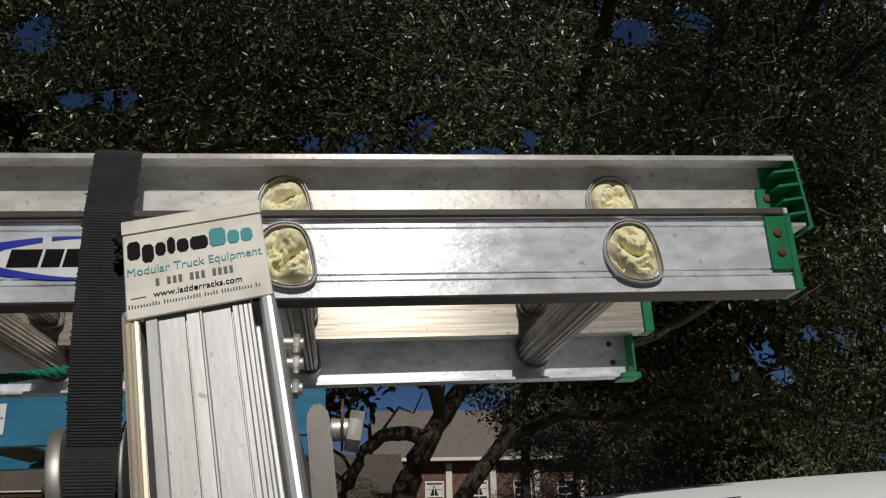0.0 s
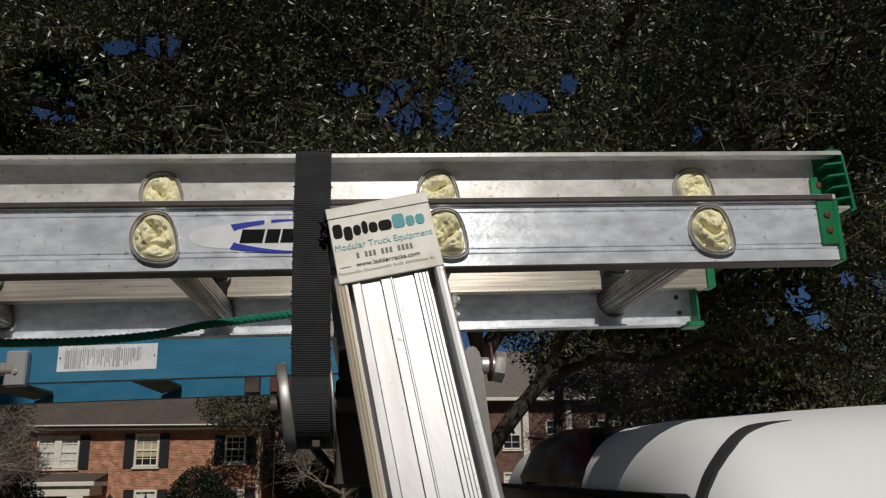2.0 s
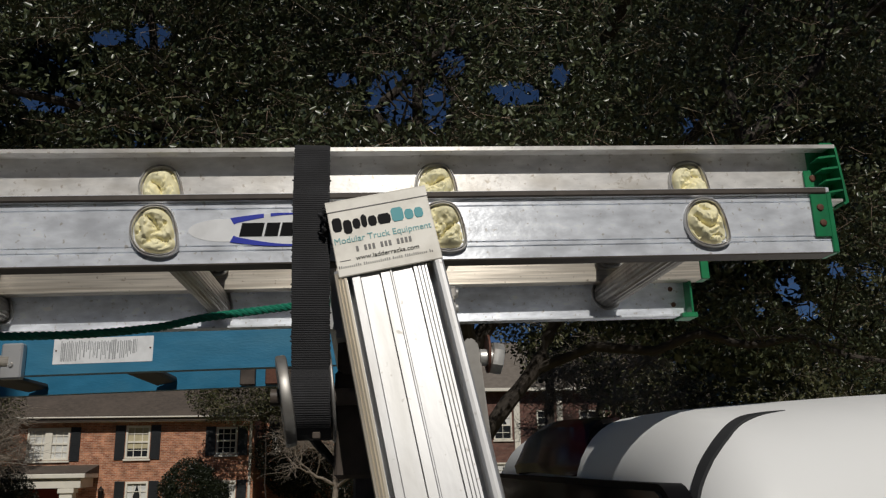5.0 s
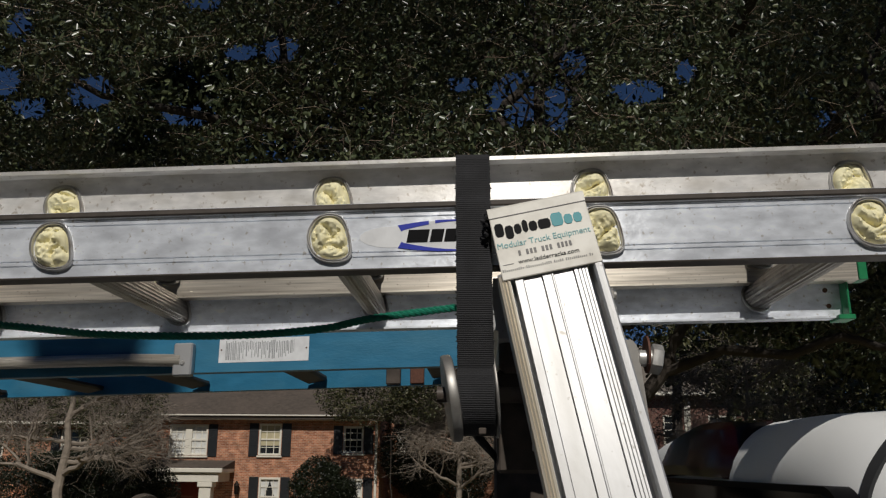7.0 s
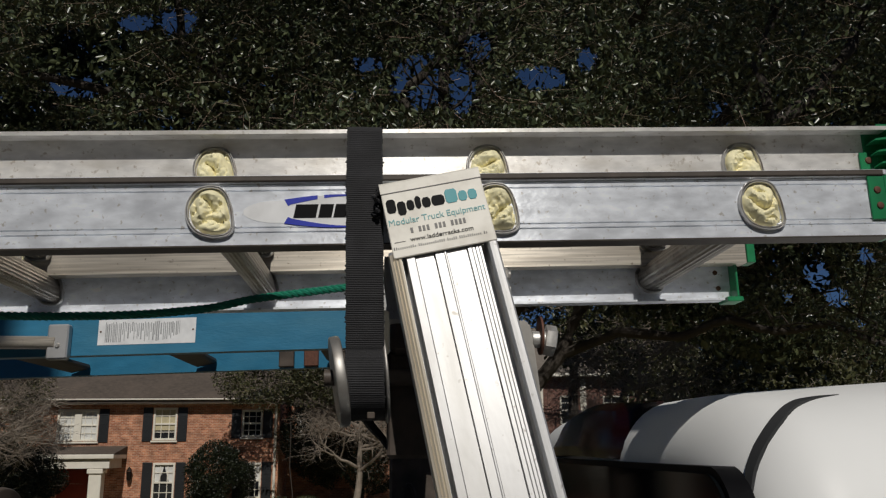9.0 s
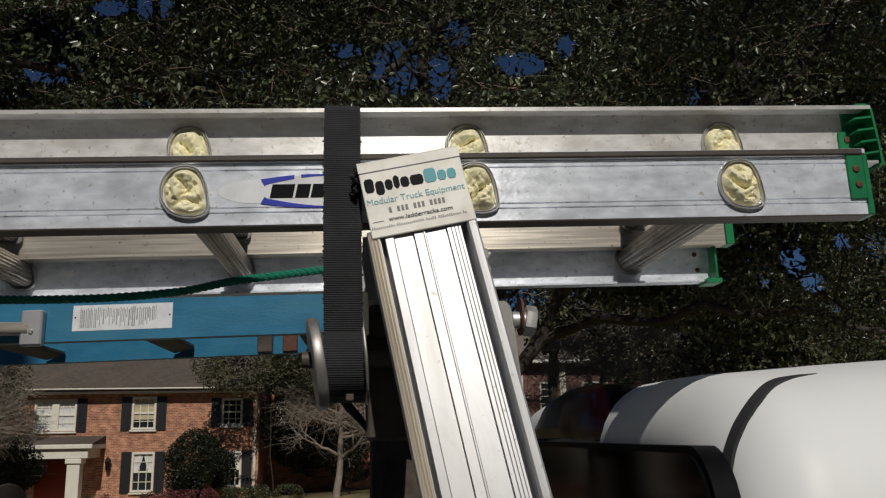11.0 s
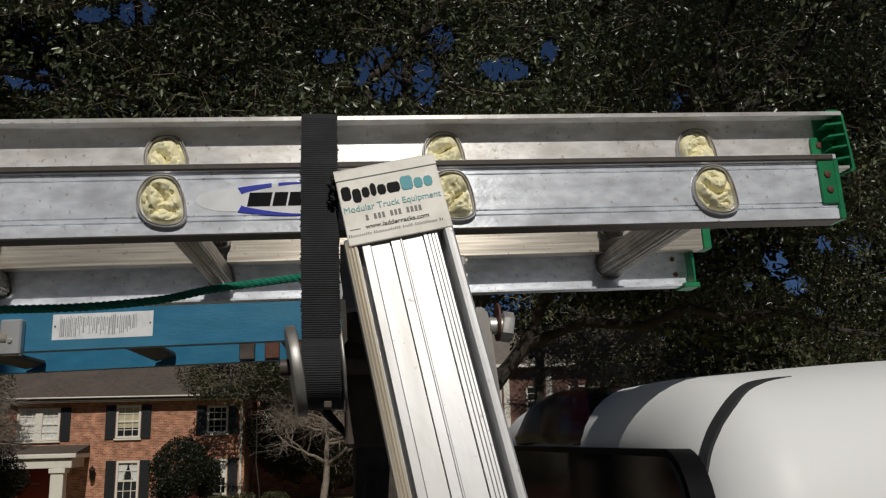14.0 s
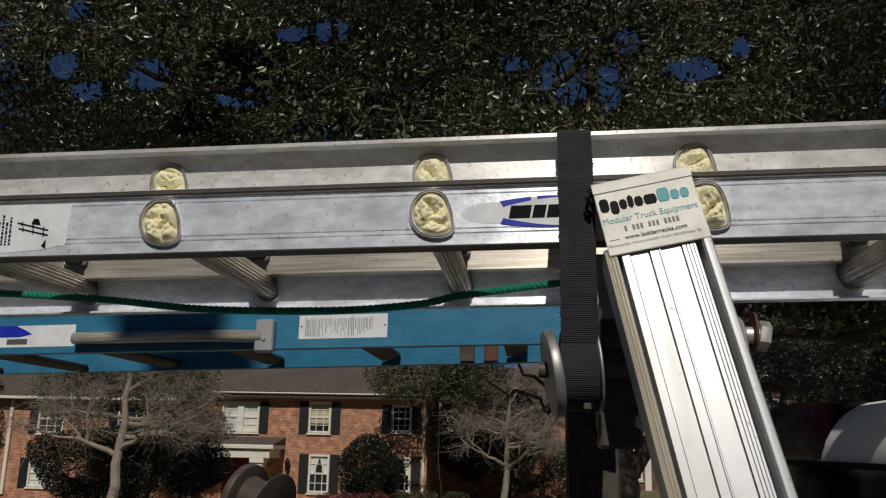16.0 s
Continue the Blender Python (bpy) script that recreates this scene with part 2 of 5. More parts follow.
def part(name, bm, mat, parent=None, label="", soft=True):
    me = bpy.data.meshes.new(name)
    bmesh.ops.recalc_face_normals(bm, faces=bm.faces)
    bm.to_mesh(me)
    bm.free()
    me.materials.append(mat)
    if soft:
        smooth_by_angle(me)
    ob = new(name, me)
    if parent:
        ob.parent = parent
    if label:
        ob["label"] = label
    return ob


def thing(name, m, label, category, group="", kind=""):
    ob = new(name)
    ob.empty_display_size = 0.05
    ob.matrix_world = m
    return tagged(ob, label, category, group, kind)


def box(bm, x0, x1, y0, y1, z0, z1, bevel=0.0, seg=1, m=None):
    r = bmesh.ops.create_cube(bm, size=1.0, matrix=Matrix.Translation(((x0 + x1) / 2, (y0 + y1) / 2, (z0 + z1) / 2)) @ Matrix.Diagonal((x1 - x0, y1 - y0, z1 - z0, 1)))
    vs = r["verts"]
    if bevel:
        es = list({e for v in vs for e in v.link_edges})
        g = bmesh.ops.bevel(bm, geom=es, offset=bevel, segments=seg, affect="EDGES", profile=0.5)
        vs = list({v for f in g["faces"] for v in f.verts} | {v for v in vs if v.is_valid})
    if m:
        bmesh.ops.transform(bm, matrix=m, verts=vs)
    return bm


def boxed(x0, x1, y0, y1, z0, z1, bevel=0.0, seg=1, m=None):
    return box(bmesh.new(), x0, x1, y0, y1, z0, z1, bevel, seg, m)


def prism(bm, prof, a0, a1, axis="x", steps=1):
    """A closed outline swept straight along an axis. prof: for x (y, z); for y (x, z); for z (x, y)."""
    def at(p, a):
        return {"x": (a, p[0], p[1]), "y": (p[0], a, p[1]), "z": (p[0], p[1], a)}[axis]
    rings = [[bm.verts.new(at(p, a0 + (a1 - a0) * k / steps)) for p in prof] for k in range(steps + 1)]
    n = len(prof)
    for r0, r1 in zip(rings, rings[1:]):
        for i in range(n):
            bm.faces.new((r0[i], r0[(i + 1) % n], r1[(i + 1) % n], r1[i]))
    bm.faces.new(rings[0][::-1])
    bm.faces.new(rings[-1])
    return bm


def cyl(bm, p0, p1, r0, r1=None, seg=16, bevel=0.0):
    p0, p1 = Vector(p0), Vector(p1)
    r1 = r0 if r1 is None else r1
    d = p1 - p0
    m = Matrix.Translation((p0 + p1) / 2) @ d.to_track_quat("Z", "Y").to_matrix().to_4x4()
    r = bmesh.ops.create_cone(bm, cap_ends=True, segments=seg, radius1=r0, radius2=r1, depth=d.length, matrix=m)
    if bevel:
        es = [e for e in {e for v in r["verts"] for e in v.link_edges} if any(len(f.verts) > 4 for f in e.link_faces)]
        bmesh.ops.bevel(bm, geom=es, offset=bevel, segments=2, affect="EDGES", profile=0.5)
    return bm


def tube(bm, pts, radii, seg=8):
    """A tapered tube along points."""
    pts = [Vector(p) for p in pts]
    rings = []
    for i, p in enumerate(pts):
        d = (pts[min(i + 1, len(pts) - 1)] - pts[max(i - 1, 0)]).normalized()
        a = d.cross(Vector((0.13, 0.31, 0.94)) if abs(d.z) < 0.9 else Vector((1, 0.1, 0))).normalized()
        b = d.cross(a)
        rings.append([bm.verts.new(p + (a * math.cos(2 * math.pi * k / seg) + b * math.sin(2 * math.pi * k / seg)) * radii[i]) for k in range(seg)])
    for r0, r1 in zip(rings, rings[1:]):
        for k in range(seg):
            bm.faces.new((r0[k], r0[(k + 1) % seg], r1[(k + 1) % seg], r1[k]))
    bm.faces.new(rings[0][::-1])
    bm.faces.new(rings[-1])
    return bm


def slab(prof, depth, m):
    """A flat outline (x, z) with a thickness in y, moved by m."""
    bm = prism(bmesh.new(), prof, -depth, 0, "y")
    bmesh.ops.transform(bm, matrix=m, verts=bm.verts)
    return bm


def words(name, text, size, mat, parent, x, z, y, width=None, thick=0.0002, weight=0.012):
    """Raised lettering that faces -y, centred on x, with its base at z."""
    cu = bpy.data.curves.new(name, "FONT")
    cu.body, cu.size, cu.align_x, cu.extrude, cu.offset = text, size, "CENTER", thick, size * weight
    tmp = new(name, cu)
    bpy.context.view_layer.update()
    me = bpy.data.meshes.new_from_object(tmp.evaluated_get(bpy.context.evaluated_depsgraph_get()))
    bpy.data.objects.remove(tmp)
    w = max(v.co.x for v in me.vertices) - min(v.co.x for v in me.vertices)
    s = width / w if width else 1.0
    me.transform(Matrix.Translation((x, y, z)) @ Matrix.Rotation(radians(90), 4, "X") @ Matrix.Diagonal((s, 1, 1, 1)))
    me.materials.clear()
    me.materials.append(mat)
    ob = new(name, me)
    ob.parent = parent
    return ob


def mesh_arrays(name, verts, faces, mat):
    """A mesh of quads or triangles from arrays."""
    me = bpy.data.meshes.new(name)
    n, k = faces.shape
    me.vertices.add(len(verts))
    me.vertices.foreach_set("co", verts.astype(np.float32).ravel())
    me.loops.add(n * k)
    me.loops.foreach_set("vertex_index", faces.astype(np.int32).ravel())
    me.polygons.add(n)
    me.polygons.foreach_set("loop_start", np.arange(0, n * k, k, dtype=np.int32))
    me.update(calc_edges=True)
    me.materials.append(mat)
    return me


# ---- ground ----
def ground_height(x, y):
    s = min(1.0, max(0.0, (y - 9.0) / 28.0))
    s = s * s * (3 - 2 * s)
    return -s * (0.95 - 0.045 * max(-6.0, min(14.0, x + 8.0)))


def make_ground():
    xs = [-900, -300, -120, -60] + [-40 + 4 * i for i in range(21)] + [60, 120, 300, 900]
    ys = [-900, -300, -100, -50, -24, -12, -6, -3] + [0 + 2 * i for i in range(31)] + [80, 120, 300, 900]
    bm = bmesh.new()
    g = [[bm.verts.new((x, y, ground_height(x, y))) for x in xs] for y in ys]
    for r0, r1 in zip(g, g[1:]):
        for i in range(len(xs) - 1):
            bm.faces.new((r0[i], r0[i + 1], r1[i + 1], r1[i]))
    return tagged(part("ground", bm, M_LAWN), "dry tan winter lawn sloping down to the houses", "lawn", kind="structure")


make_ground()
bm = boxed(-60, 60, -4.0, 3.4, -0.3, 0.03, 0.01)
tagged(part("road", bm, M_ROAD), "grey asphalt street beneath the pickup truck", "road", kind="structure")
for y0 in (-4.16, 3.4):
    tagged(part("kerb", boxed(-60, 60, y0, y0 + 0.16, -0.3, 0.15, 0.015), material("concrete_kerb", (0.4, 0.39, 0.36), 0.9, vary=0.15, scale=12)),
           "pale concrete kerb along the street", "kerb", kind="structure")

# ---- extension ladder: base section and fly section ----
LADDER = pose(0, 0, 2.066, 0, -1.45, 0)
RUNGS = [-0.612 - 0.305 * k for k in range(7, 0, -1)] + [-0.612, -0.294, 0.008, 0.302]
X_LEFT = -2.95


def d_outline(w, h, n=20):
    """A rung's section: round on one side, nearly straight on the other, with soft corners."""
    c = [(-0.05, 0.50), (-0.30, 0.41), (-0.47, 0.16), (-0.46, -0.15), (-0.27, -0.40), (0.05, -0.50), (0.34, -0.47), (0.48, -0.34), (0.46, -0.05), (0.38, 0.25), (0.23, 0.45)]
    pts = []
    for k in range(n):
        s = k * len(c) / n
        i, f = int(s), s - int(s)
        q = [c[(i + d) % len(c)] for d in (-1, 0, 1, 2)]
        pts.append(tuple(0.5 * (2 * q[1][e] + (q[2][e] - q[0][e]) * f + (2 * q[0][e] - 5 * q[1][e] + 4 * q[2][e] - q[3][e]) * f * f + (3 * q[1][e] - q[0][e] - 3 * q[2][e] + q[3][e]) * f ** 3) * m for e, m in ((0, w), (1, h))))
    return pts


def ring_mesh(w, h, y_front, depth, band):
    """A rolled collar round a rung's end, with a rounded lip."""
    bm = bmesh.new()
    o = d_outline(1, 1, 28)
    loops = [(w - band * a, h - band * a, d * depth) for a, d in ((0, 0.0), (0, -0.6), (0.4, -1.0), (0.8, -1.0), (1.05, -0.6), (1.25, -0.45), (1.45, -0.55), (1.65, -0.95), (2.0, -0.95), (2.3, -0.4))] + [(w - band * 2.3, h - band * 2.3, 0.004)]
    rings = [[bm.verts.new((p[0] * a, y_front + d, p[1] * b)) for p in o] for a, b, d in loops]
    n = len(o)
    for r0, r1 in zip(rings, rings[1:]):
        for i in range(n):
            bm.faces.new((r0[i], r0[(i + 1) % n], r1[(i + 1) % n], r1[i]))
    return bm


def foam_mesh(w, h, seed):
    """Lumpy expanding foam that fills a rung's hollow end."""
    bm = bmesh.new()
    o = d_outline(1, 1, 48)
    rows = 20
    rnd = random.Random(seed)
    off = Vector((rnd.random() * 9, rnd.random() * 9, rnd.random() * 9))
    rings = []
    for k in range(rows + 1):
        f = 1 - k / rows
        ring = []
        for p in o:
            x, z = p[0] * w * f, p[1] * h * f
            v = Vector((x * 55, 0, z * 55)) + off
            lump = abs(noise.noise(v * 0.95)) ** 0.5 * 0.85 + abs(noise.noise(v * 2.3)) ** 0.6 * 0.24 + noise.noise(v * 5.0) * 0.12
            y = 0.002 - (0.0135 * (1 - f ** 6) * (0.05 + lump * 1.45))
            ring.append(bm.verts.new((x, y, z)))
            if k == rows:
                break
        rings.append(ring)
    n = len(o)
    for r0, r1 in zip(rings, rings[1:]):
        for i in range(n):
            if len(r1) == 1:
                bm.faces.new((r0[i], r0[(i + 1) % n], r1[0]))
            else:
                bm.faces.new((r0[i], r0[(i + 1) % n], r1[(i + 1) % n], r1[i]))
    return bm


def rung_mesh(w, h, y0, y1):
    """A hollow-looking D rung with fine grip ridges along it."""
    pts = []
    base = d_outline(w, h, 48)
    for i, (x, z) in enumerate(base):
        k = 1.0 if i % 2 else 0.955
        pts.append((x * k, z * k))
    return prism(bmesh.new(), pts, y0, y1, "y")


def groove_face(z_list, z0, z1, y, depth=0.0015, half=0.0011):
    """Points (y, z) down a web's face with shallow lengthwise grooves."""
    out = [(y, z0)]
    for z in z_list:
        out += [(y, z - half), (y + depth, z - half * 0.5), (y + depth, z + half * 0.5), (y, z + half)]
    out.append((y, z1))
    return out


ladder = thing("extension_ladder", LADDER, "aluminium extension ladder with foam-filled rung ends, strapped on a truck rack", "ladder")

# base section: channel rails, web outwards
H = 0.0775
X_END = 0.449


BZ = 0.0045   # the near base rail sits this much above the far one


def base_rail(near):
    g = groove_face([0.0135, 0.019, 0.0605, 0.066], 0.0, 0.0685, 0.0)
    prof = g + [(-0.0015, 0.0700), (-0.0042, 0.0712), (-0.0045, 0.0760), (-0.0012, H), (0.040, H), (0.040, H - 0.003), (0.003, H - 0.003), (0.003, 0.003), (0.026, 0.003), (0.026, 0.0)]
    if near:
        prof = [(y, z + BZ * (1 - 0.45 * z / H)) for y, z in prof]
    else:
        prof = [(0.4155 - y, z) for y, z in prof]
    return prism(bmesh.new(), prof, X_LEFT, X_END if near else 0.432)


part("rail", base_rail(True), M_ALU, ladder, "scratched aluminium side rail with fine grooves", soft=False)
part("rail", base_rail(False), M_ALU, ladder, "", soft=False)
part("edge_strip", prism(bmesh.new(), [(-0.0050, 0.0784), (-0.0050, 0.0735), (-0.0040, 0.0722), (-0.0018, 0.0722), (-0.0018, 0.0784)], X_LEFT, X_END - 0.004), M_GRIME_SHADE, ladder, "dark rail edge", soft=False)
# strip whose dark colour holds the underside's shade as well as its grime
part("under_lip", prism(bmesh.new(), [(-0.0006, BZ - 0.0002), (0.0262, BZ - 0.0002), (0.0262, BZ - 0.0018), (-0.0002, BZ - 0.0018)], X_LEFT, X_END - 0.004), M_GRIME_SHADE, ladder, "underside strip darkened for grime and shade", soft=False)

# fly section: channel rails, flanges outwards
FZ0, FZ1 = 0.0690, 0.1348
X_FLY = 0.472


def fly_rail(near):
    z0 = FZ0 if near else 0.057
    prof = [(0.030, z0), (0.030, FZ1 - 0.002), (0.0100, FZ1 - 0.002), (0.0095, FZ1 - 0.004), (0.0080, FZ1 - 0.004), (0.0080, FZ1 + 0.0005), (0.0105, FZ1 + 0.001), (0.033, FZ1 + 0.001), (0.033, z0 + 0.0005),
            (0.033, z0 - 0.003), (0.008, z0 - 0.003), (0.008, z0)]
    if not near:
        prof = [(0.4050 - y, z) for y, z in prof]
    return prism(bmesh.new(), prof, X_LEFT - 0.1, X_FLY if near else 0.446)


part("fly_rail", fly_rail(True), M_ALU_FLY, ladder, "weathered upper rail with a projecting flange", soft=False)
part("fly_rail", fly_rail(False), M_ALU_TAN, ladder, "", soft=False)

RUNG_Z, FLY_Z = 0.0402, 0.0965
for i, x in enumerate(RUNGS):
    for kind, zz, yf, yb, w, h in (("rung", RUNG_Z, 0.0, 0.4155, 0.053, 0.058), ("fly_rung", FLY_Z, 0.030, 0.3715, 0.051, 0.055)):
        xx = x if kind == "rung" else x - (0.006 if x < -0.5 else 0.002)
        r = part(kind, rung_mesh(w * 0.70, h * 0.72, yf - 0.001, yb + 0.001), M_RUNG, ladder, "", soft=False)
        r.location = (xx, 0, zz)
        for far in (False, True):
            c = part("collar", ring_mesh(w, h, 0.0, 0.0050, 0.0034), M_RING, r, "dull rolled metal collar")
            c.location = (0, yf if not far else yb, 0)
            if far:
                c.rotation_euler = (0, 0, radians(180))
            f = part("foam_plug", foam_mesh(w - 0.0080, h - 0.0080, 31 * i + 7 * (kind == "rung") + far), M_FOAM, r, "lumpy pale yellow foam")
            f.location = c.location
            f.rotation_euler = c.rotation_euler
            if not far:
                ci = part("inner_collar", ring_mesh(w * 0.84, h * 0.84, yb - 0.004 if kind == "rung" else yb - 0.0035, 0.006, 0.003), M_RING, r)


def end_cap(x0, x1, y0, y1, z0, z1, parent, rivets):
    """A green plastic end cap: a thin plate over the rail's face, an end wall and inner ribs."""
    cap = part("end_cap", boxed(x0, x1 - 0.006, y0, y0 + 0.0025, z0, z1, 0.0008), M_GREEN, parent, "bright green plastic end cap")
    part("end_wall", boxed(x1 - 0.0065, x1, y0, y1, z0 - 0.006, z1, 0.001), M_GREEN, cap)
    for rx, rz in rivets:
        part("rivet", cyl(bmesh.new(), (rx, y0 + 0.001, rz), (rx, y0 - 0.0018, rz), 0.0046, 0.0036, 14, 0.0006), M_RUST, cap, "rusty brown rivet")
    return cap


end_cap(0.4270, 0.4520, -0.0030, 0.028, 0.0215, 0.0725, ladder, [(0.4365, 0.0555), (0.4375, 0.0375)])
part("end_lip", boxed(0.4455, 0.4522, -0.0032, 0.028, 0.003, 0.0218, 0.001), M_GREEN, ladder)
cap = end_cap(0.4400, 0.4680, 0.0265, 0.031, 0.072, 0.110, ladder, [(0.4500, 0.1000), (0.4520, 0.0825)])
part("end_wall", prism(bmesh.new(), [(0.4740, 0.062), (0.4795, 0.065), (0.4775, 0.090), (0.4740, 0.132), (0.4680, 0.1375), (0.4540, 0.1375), (0.4540, 0.1355), (0.4670, 0.1345), (0.4715, 0.130), (0.4750, 0.088), (0.4755, 0.066), (0.4725, 0.0645)], 0.0085, 0.031, "y"), M_GREEN, ladder, "ribbed green plastic end cap", soft=False)
for z, x in ((0.122, 0.4500), (0.108, 0.4520), (0.094, 0.4545), (0.080, 0.4570)):
    part("cap_rib", prism(bmesh.new(), [(x, z - 0.0035), (0.4755, z - 0.001), (0.4755, z + 0.0015), (x + 0.002, z - 0.0010)], 0.0095, 0.030, "y"), M_GREEN, ladder, soft=False)
part("cap_shell", boxed(0.4470, 0.4760, 0.0290, 0.0325, 0.064, 0.136, 0.0008), M_GREEN, ladder)
# caps of the two far rails
part("far_end_cap", boxed(0.4312, 0.4345, 0.3840, 0.4110, 0.004, 0.0640, 0.001), M_GREEN, ladder, "green plastic end cap")
part("far_end_cap", boxed(0.4130, 0.4385, 0.3800, 0.4170, -0.004, 0.0035, 0.001), M_GREEN, ladder, "")
part("far_fly_cap", boxed(0.4470, 0.4600, 0.3700, 0.3990, 0.054, 0.1285, 0.001), M_GREEN, ladder, "green plastic end cap")
for rx, rz in ((0.410, 0.047), (0.413, 0.022)):
    part("rivet", cyl(bmesh.new(), (rx, 0.414, rz), (rx, 0.4105, rz), 0.0042, 0.0034, 12), M_RUST, ladder)

# lens-shaped sticker with a plain mark, and the torn instruction label
SZ = 0.0400   # height of the sticker's middle on the rail
ghost = [(-0.222 - 0.038 * math.cos(t), SZ + 0.0125 * math.sin(t)) for t in [radians(-75 + 15 * k) for k in range(11)]]
part("sticker_ghost", slab([(-0.212, SZ - 0.0125)] + ghost + [(-0.212, SZ + 0.0125)], 0.0003, Matrix.Identity(4)), M_STICKER, ladder, "pale glue ghost of a worn sticker", soft=False)
arc = [(-0.217 + 0.007 * k, 0.0125 + 0.0052 * math.sin(math.pi * 0.5 * min(1.0, k / 8))) for k in range(11)]
part("sticker", slab([(x, SZ - h) for x, h in arc] + [(x, SZ + h) for x, h in arc[::-1]], 0.0006, Matrix.Identity(4)), M_STICKER, ladder, "white lens-shaped sticker with a blue and black mark", soft=False)
for sgn, k0, k1 in ((1, 0, 5), (1, 6, 10), (-1, 0, 10)):
    band = arc[k0:k1 + 1]
    thick = lambda x: 0.0015 + 0.0050 * max(0.0, 1 - (x + 0.217) / 0.06)
    outer = [(x, SZ + sgn * (h + 0.0006)) for x, h in band]
    back = [(x + (0.004 if x < -0.21 else 0.0), SZ + sgn * (h - thick(x))) for x, h in band[::-1]]
    part("blue_swoosh", slab(outer + back, 0.0010, Matrix.Identity(4)), M_SWOOSH, ladder, "blue printed swoosh", soft=False)
for k, (x, w) in enumerate(((-0.2075, 0.0235), (-0.1815, 0.0140), (-0.1655, 0.0130))):
    bar = [(x, SZ - 0.0072), (x + w, SZ - 0.0072), (x + w + 0.003, SZ + 0.0075), (x + 0.003, SZ + 0.0075)]
    part("mark_bar", slab(bar, 0.0011, Matrix.Identity(4)), M_INK, ladder, "bold black printed bar", soft=False)
torn = [(-0.93, 0.010), (-0.80, 0.009), (-0.752, 0.012), (-0.735, 0.016), (-0.7280, 0.0150), (-0.7255, 0.026), (-0.7265, 0.038), (-0.7240, 0.049), (-0.7235, 0.0655), (-0.79, 0.067), (-0.93, 0.0665)]
part("instruction_label", slab(torn, 0.0005, Matrix.Identity(4)), M_STICKER, ladder, "torn white instruction label", soft=False)
rnd = random.Random(14)
for k in range(5):
    bm = bmesh.new()
    z = 0.018
    while z < 0.018 + (0.034, 0.030, 0.036, 0.026, 0.032)[k]:
        h = rnd.uniform(0.0015, 0.005)
        box(bm, -0.818 + 0.0048 * k, -0.8155 + 0.0048 * k, -0.0008, -0.0003, z, z + h)
        z += h + 0.0011
    part("print_line", bm, M_INK, ladder, soft=False)
for a, b in (((-0.789, 0.045), (-0.750, 0.035)), ((-0.787, 0.038), (-0.750, 0.029))):
    bm = bmesh.new()
    tube(bm, [(a[0], -0.0008, a[1]), (b[0], -0.0008, b[1])], [0.0009, 0.0009], 6)
    for q in (0.15, 0.5, 0.85):
        x, z = a[0] + (b[0] - a[0]) * q, a[1] + (b[1] - a[1]) * q
        box(bm, x - 0.0006, x + 0.0006, -0.0010, -0.0004, z - 0.003, z + 0.003)
    part("ladder_drawing", bm, M_INK, ladder, soft=False)
part("drawing_blot", slab([(-0.772, 0.043), (-0.760, 0.041), (-0.763, 0.049), (-0.769, 0.050)], 0.0008, Matrix.Identity(4)), M_INK, ladder, soft=False)
part("label_corner", slab([(-0.757, 0.016), (-0.751, 0.012), (-0.752, 0.024)], 0.0008, Matrix.Identity(4)), M_INK, ladder, soft=False)

# ---- rack: leaning leg, crossbar, bracket and bolts ----
a = Vector((-0.1855, 0.2440, 0.9520)).normalized()
w = Vector((0.983, -0.02, 0.18))
w = (w - a * w.dot(a)).normalized()
nrm = a.cross(w)
POST = Matrix((( w.x, nrm.x, a.x, -0.0520), (w.y, nrm.y, a.y, -0.0405), (w.z, nrm.z, a.z, 2.0500), (0, 0, 0, 1)))
rack = thing("ladder_rack", Matrix.Identity(4), "silver aluminium truck ladder rack with leaning leg and crossbar", "ladder rack")


def leg_outline():
    """Extrusion seen from its end: ribbed edges, two deep slots, flat panels with raised and sunk lines."""
    front = [(0.000, 0.004), (0.004, -0.001), (0.030, -0.0028), (0.060, -0.0010), (0.112, -0.0010), (0.114, 0.018), (0.148, 0.018),
             (0.150, -0.0010), (0.156, -0.0022), (0.226, -0.0024), (0.236, -0.0006), (0.402, -0.0004), (0.404, 0.0032), (0.413, 0.0032), (0.418, -0.0018), (0.498, -0.0016), (0.506, -0.0024), (0.516, -0.0024), (0.524, -0.0004),
             (0.704, -0.0006), (0.706, 0.0032), (0.715, 0.0032), (0.720, -0.0016), (0.752, -0.0016), (0.757, -0.0002), (0.762, -0.0014), (0.784, -0.0014), (0.789, -0.0002), (0.794, -0.0014), (0.816, -0.0014), (0.820, -0.0002), (0.825, -0.0012), (0.843, -0.0012),
             (0.845, 0.018), (0.900, 0.018), (0.902, -0.0012), (0.920, -0.0030), (0.960, -0.0036), (0.992, -0.0012), (1.0, 0.003)]
    pts = [(-0.0555 + 0.111 * f, y) for f, y in front]
    return pts + [(0.0555, 0.050), (-0.0555, 0.050)]


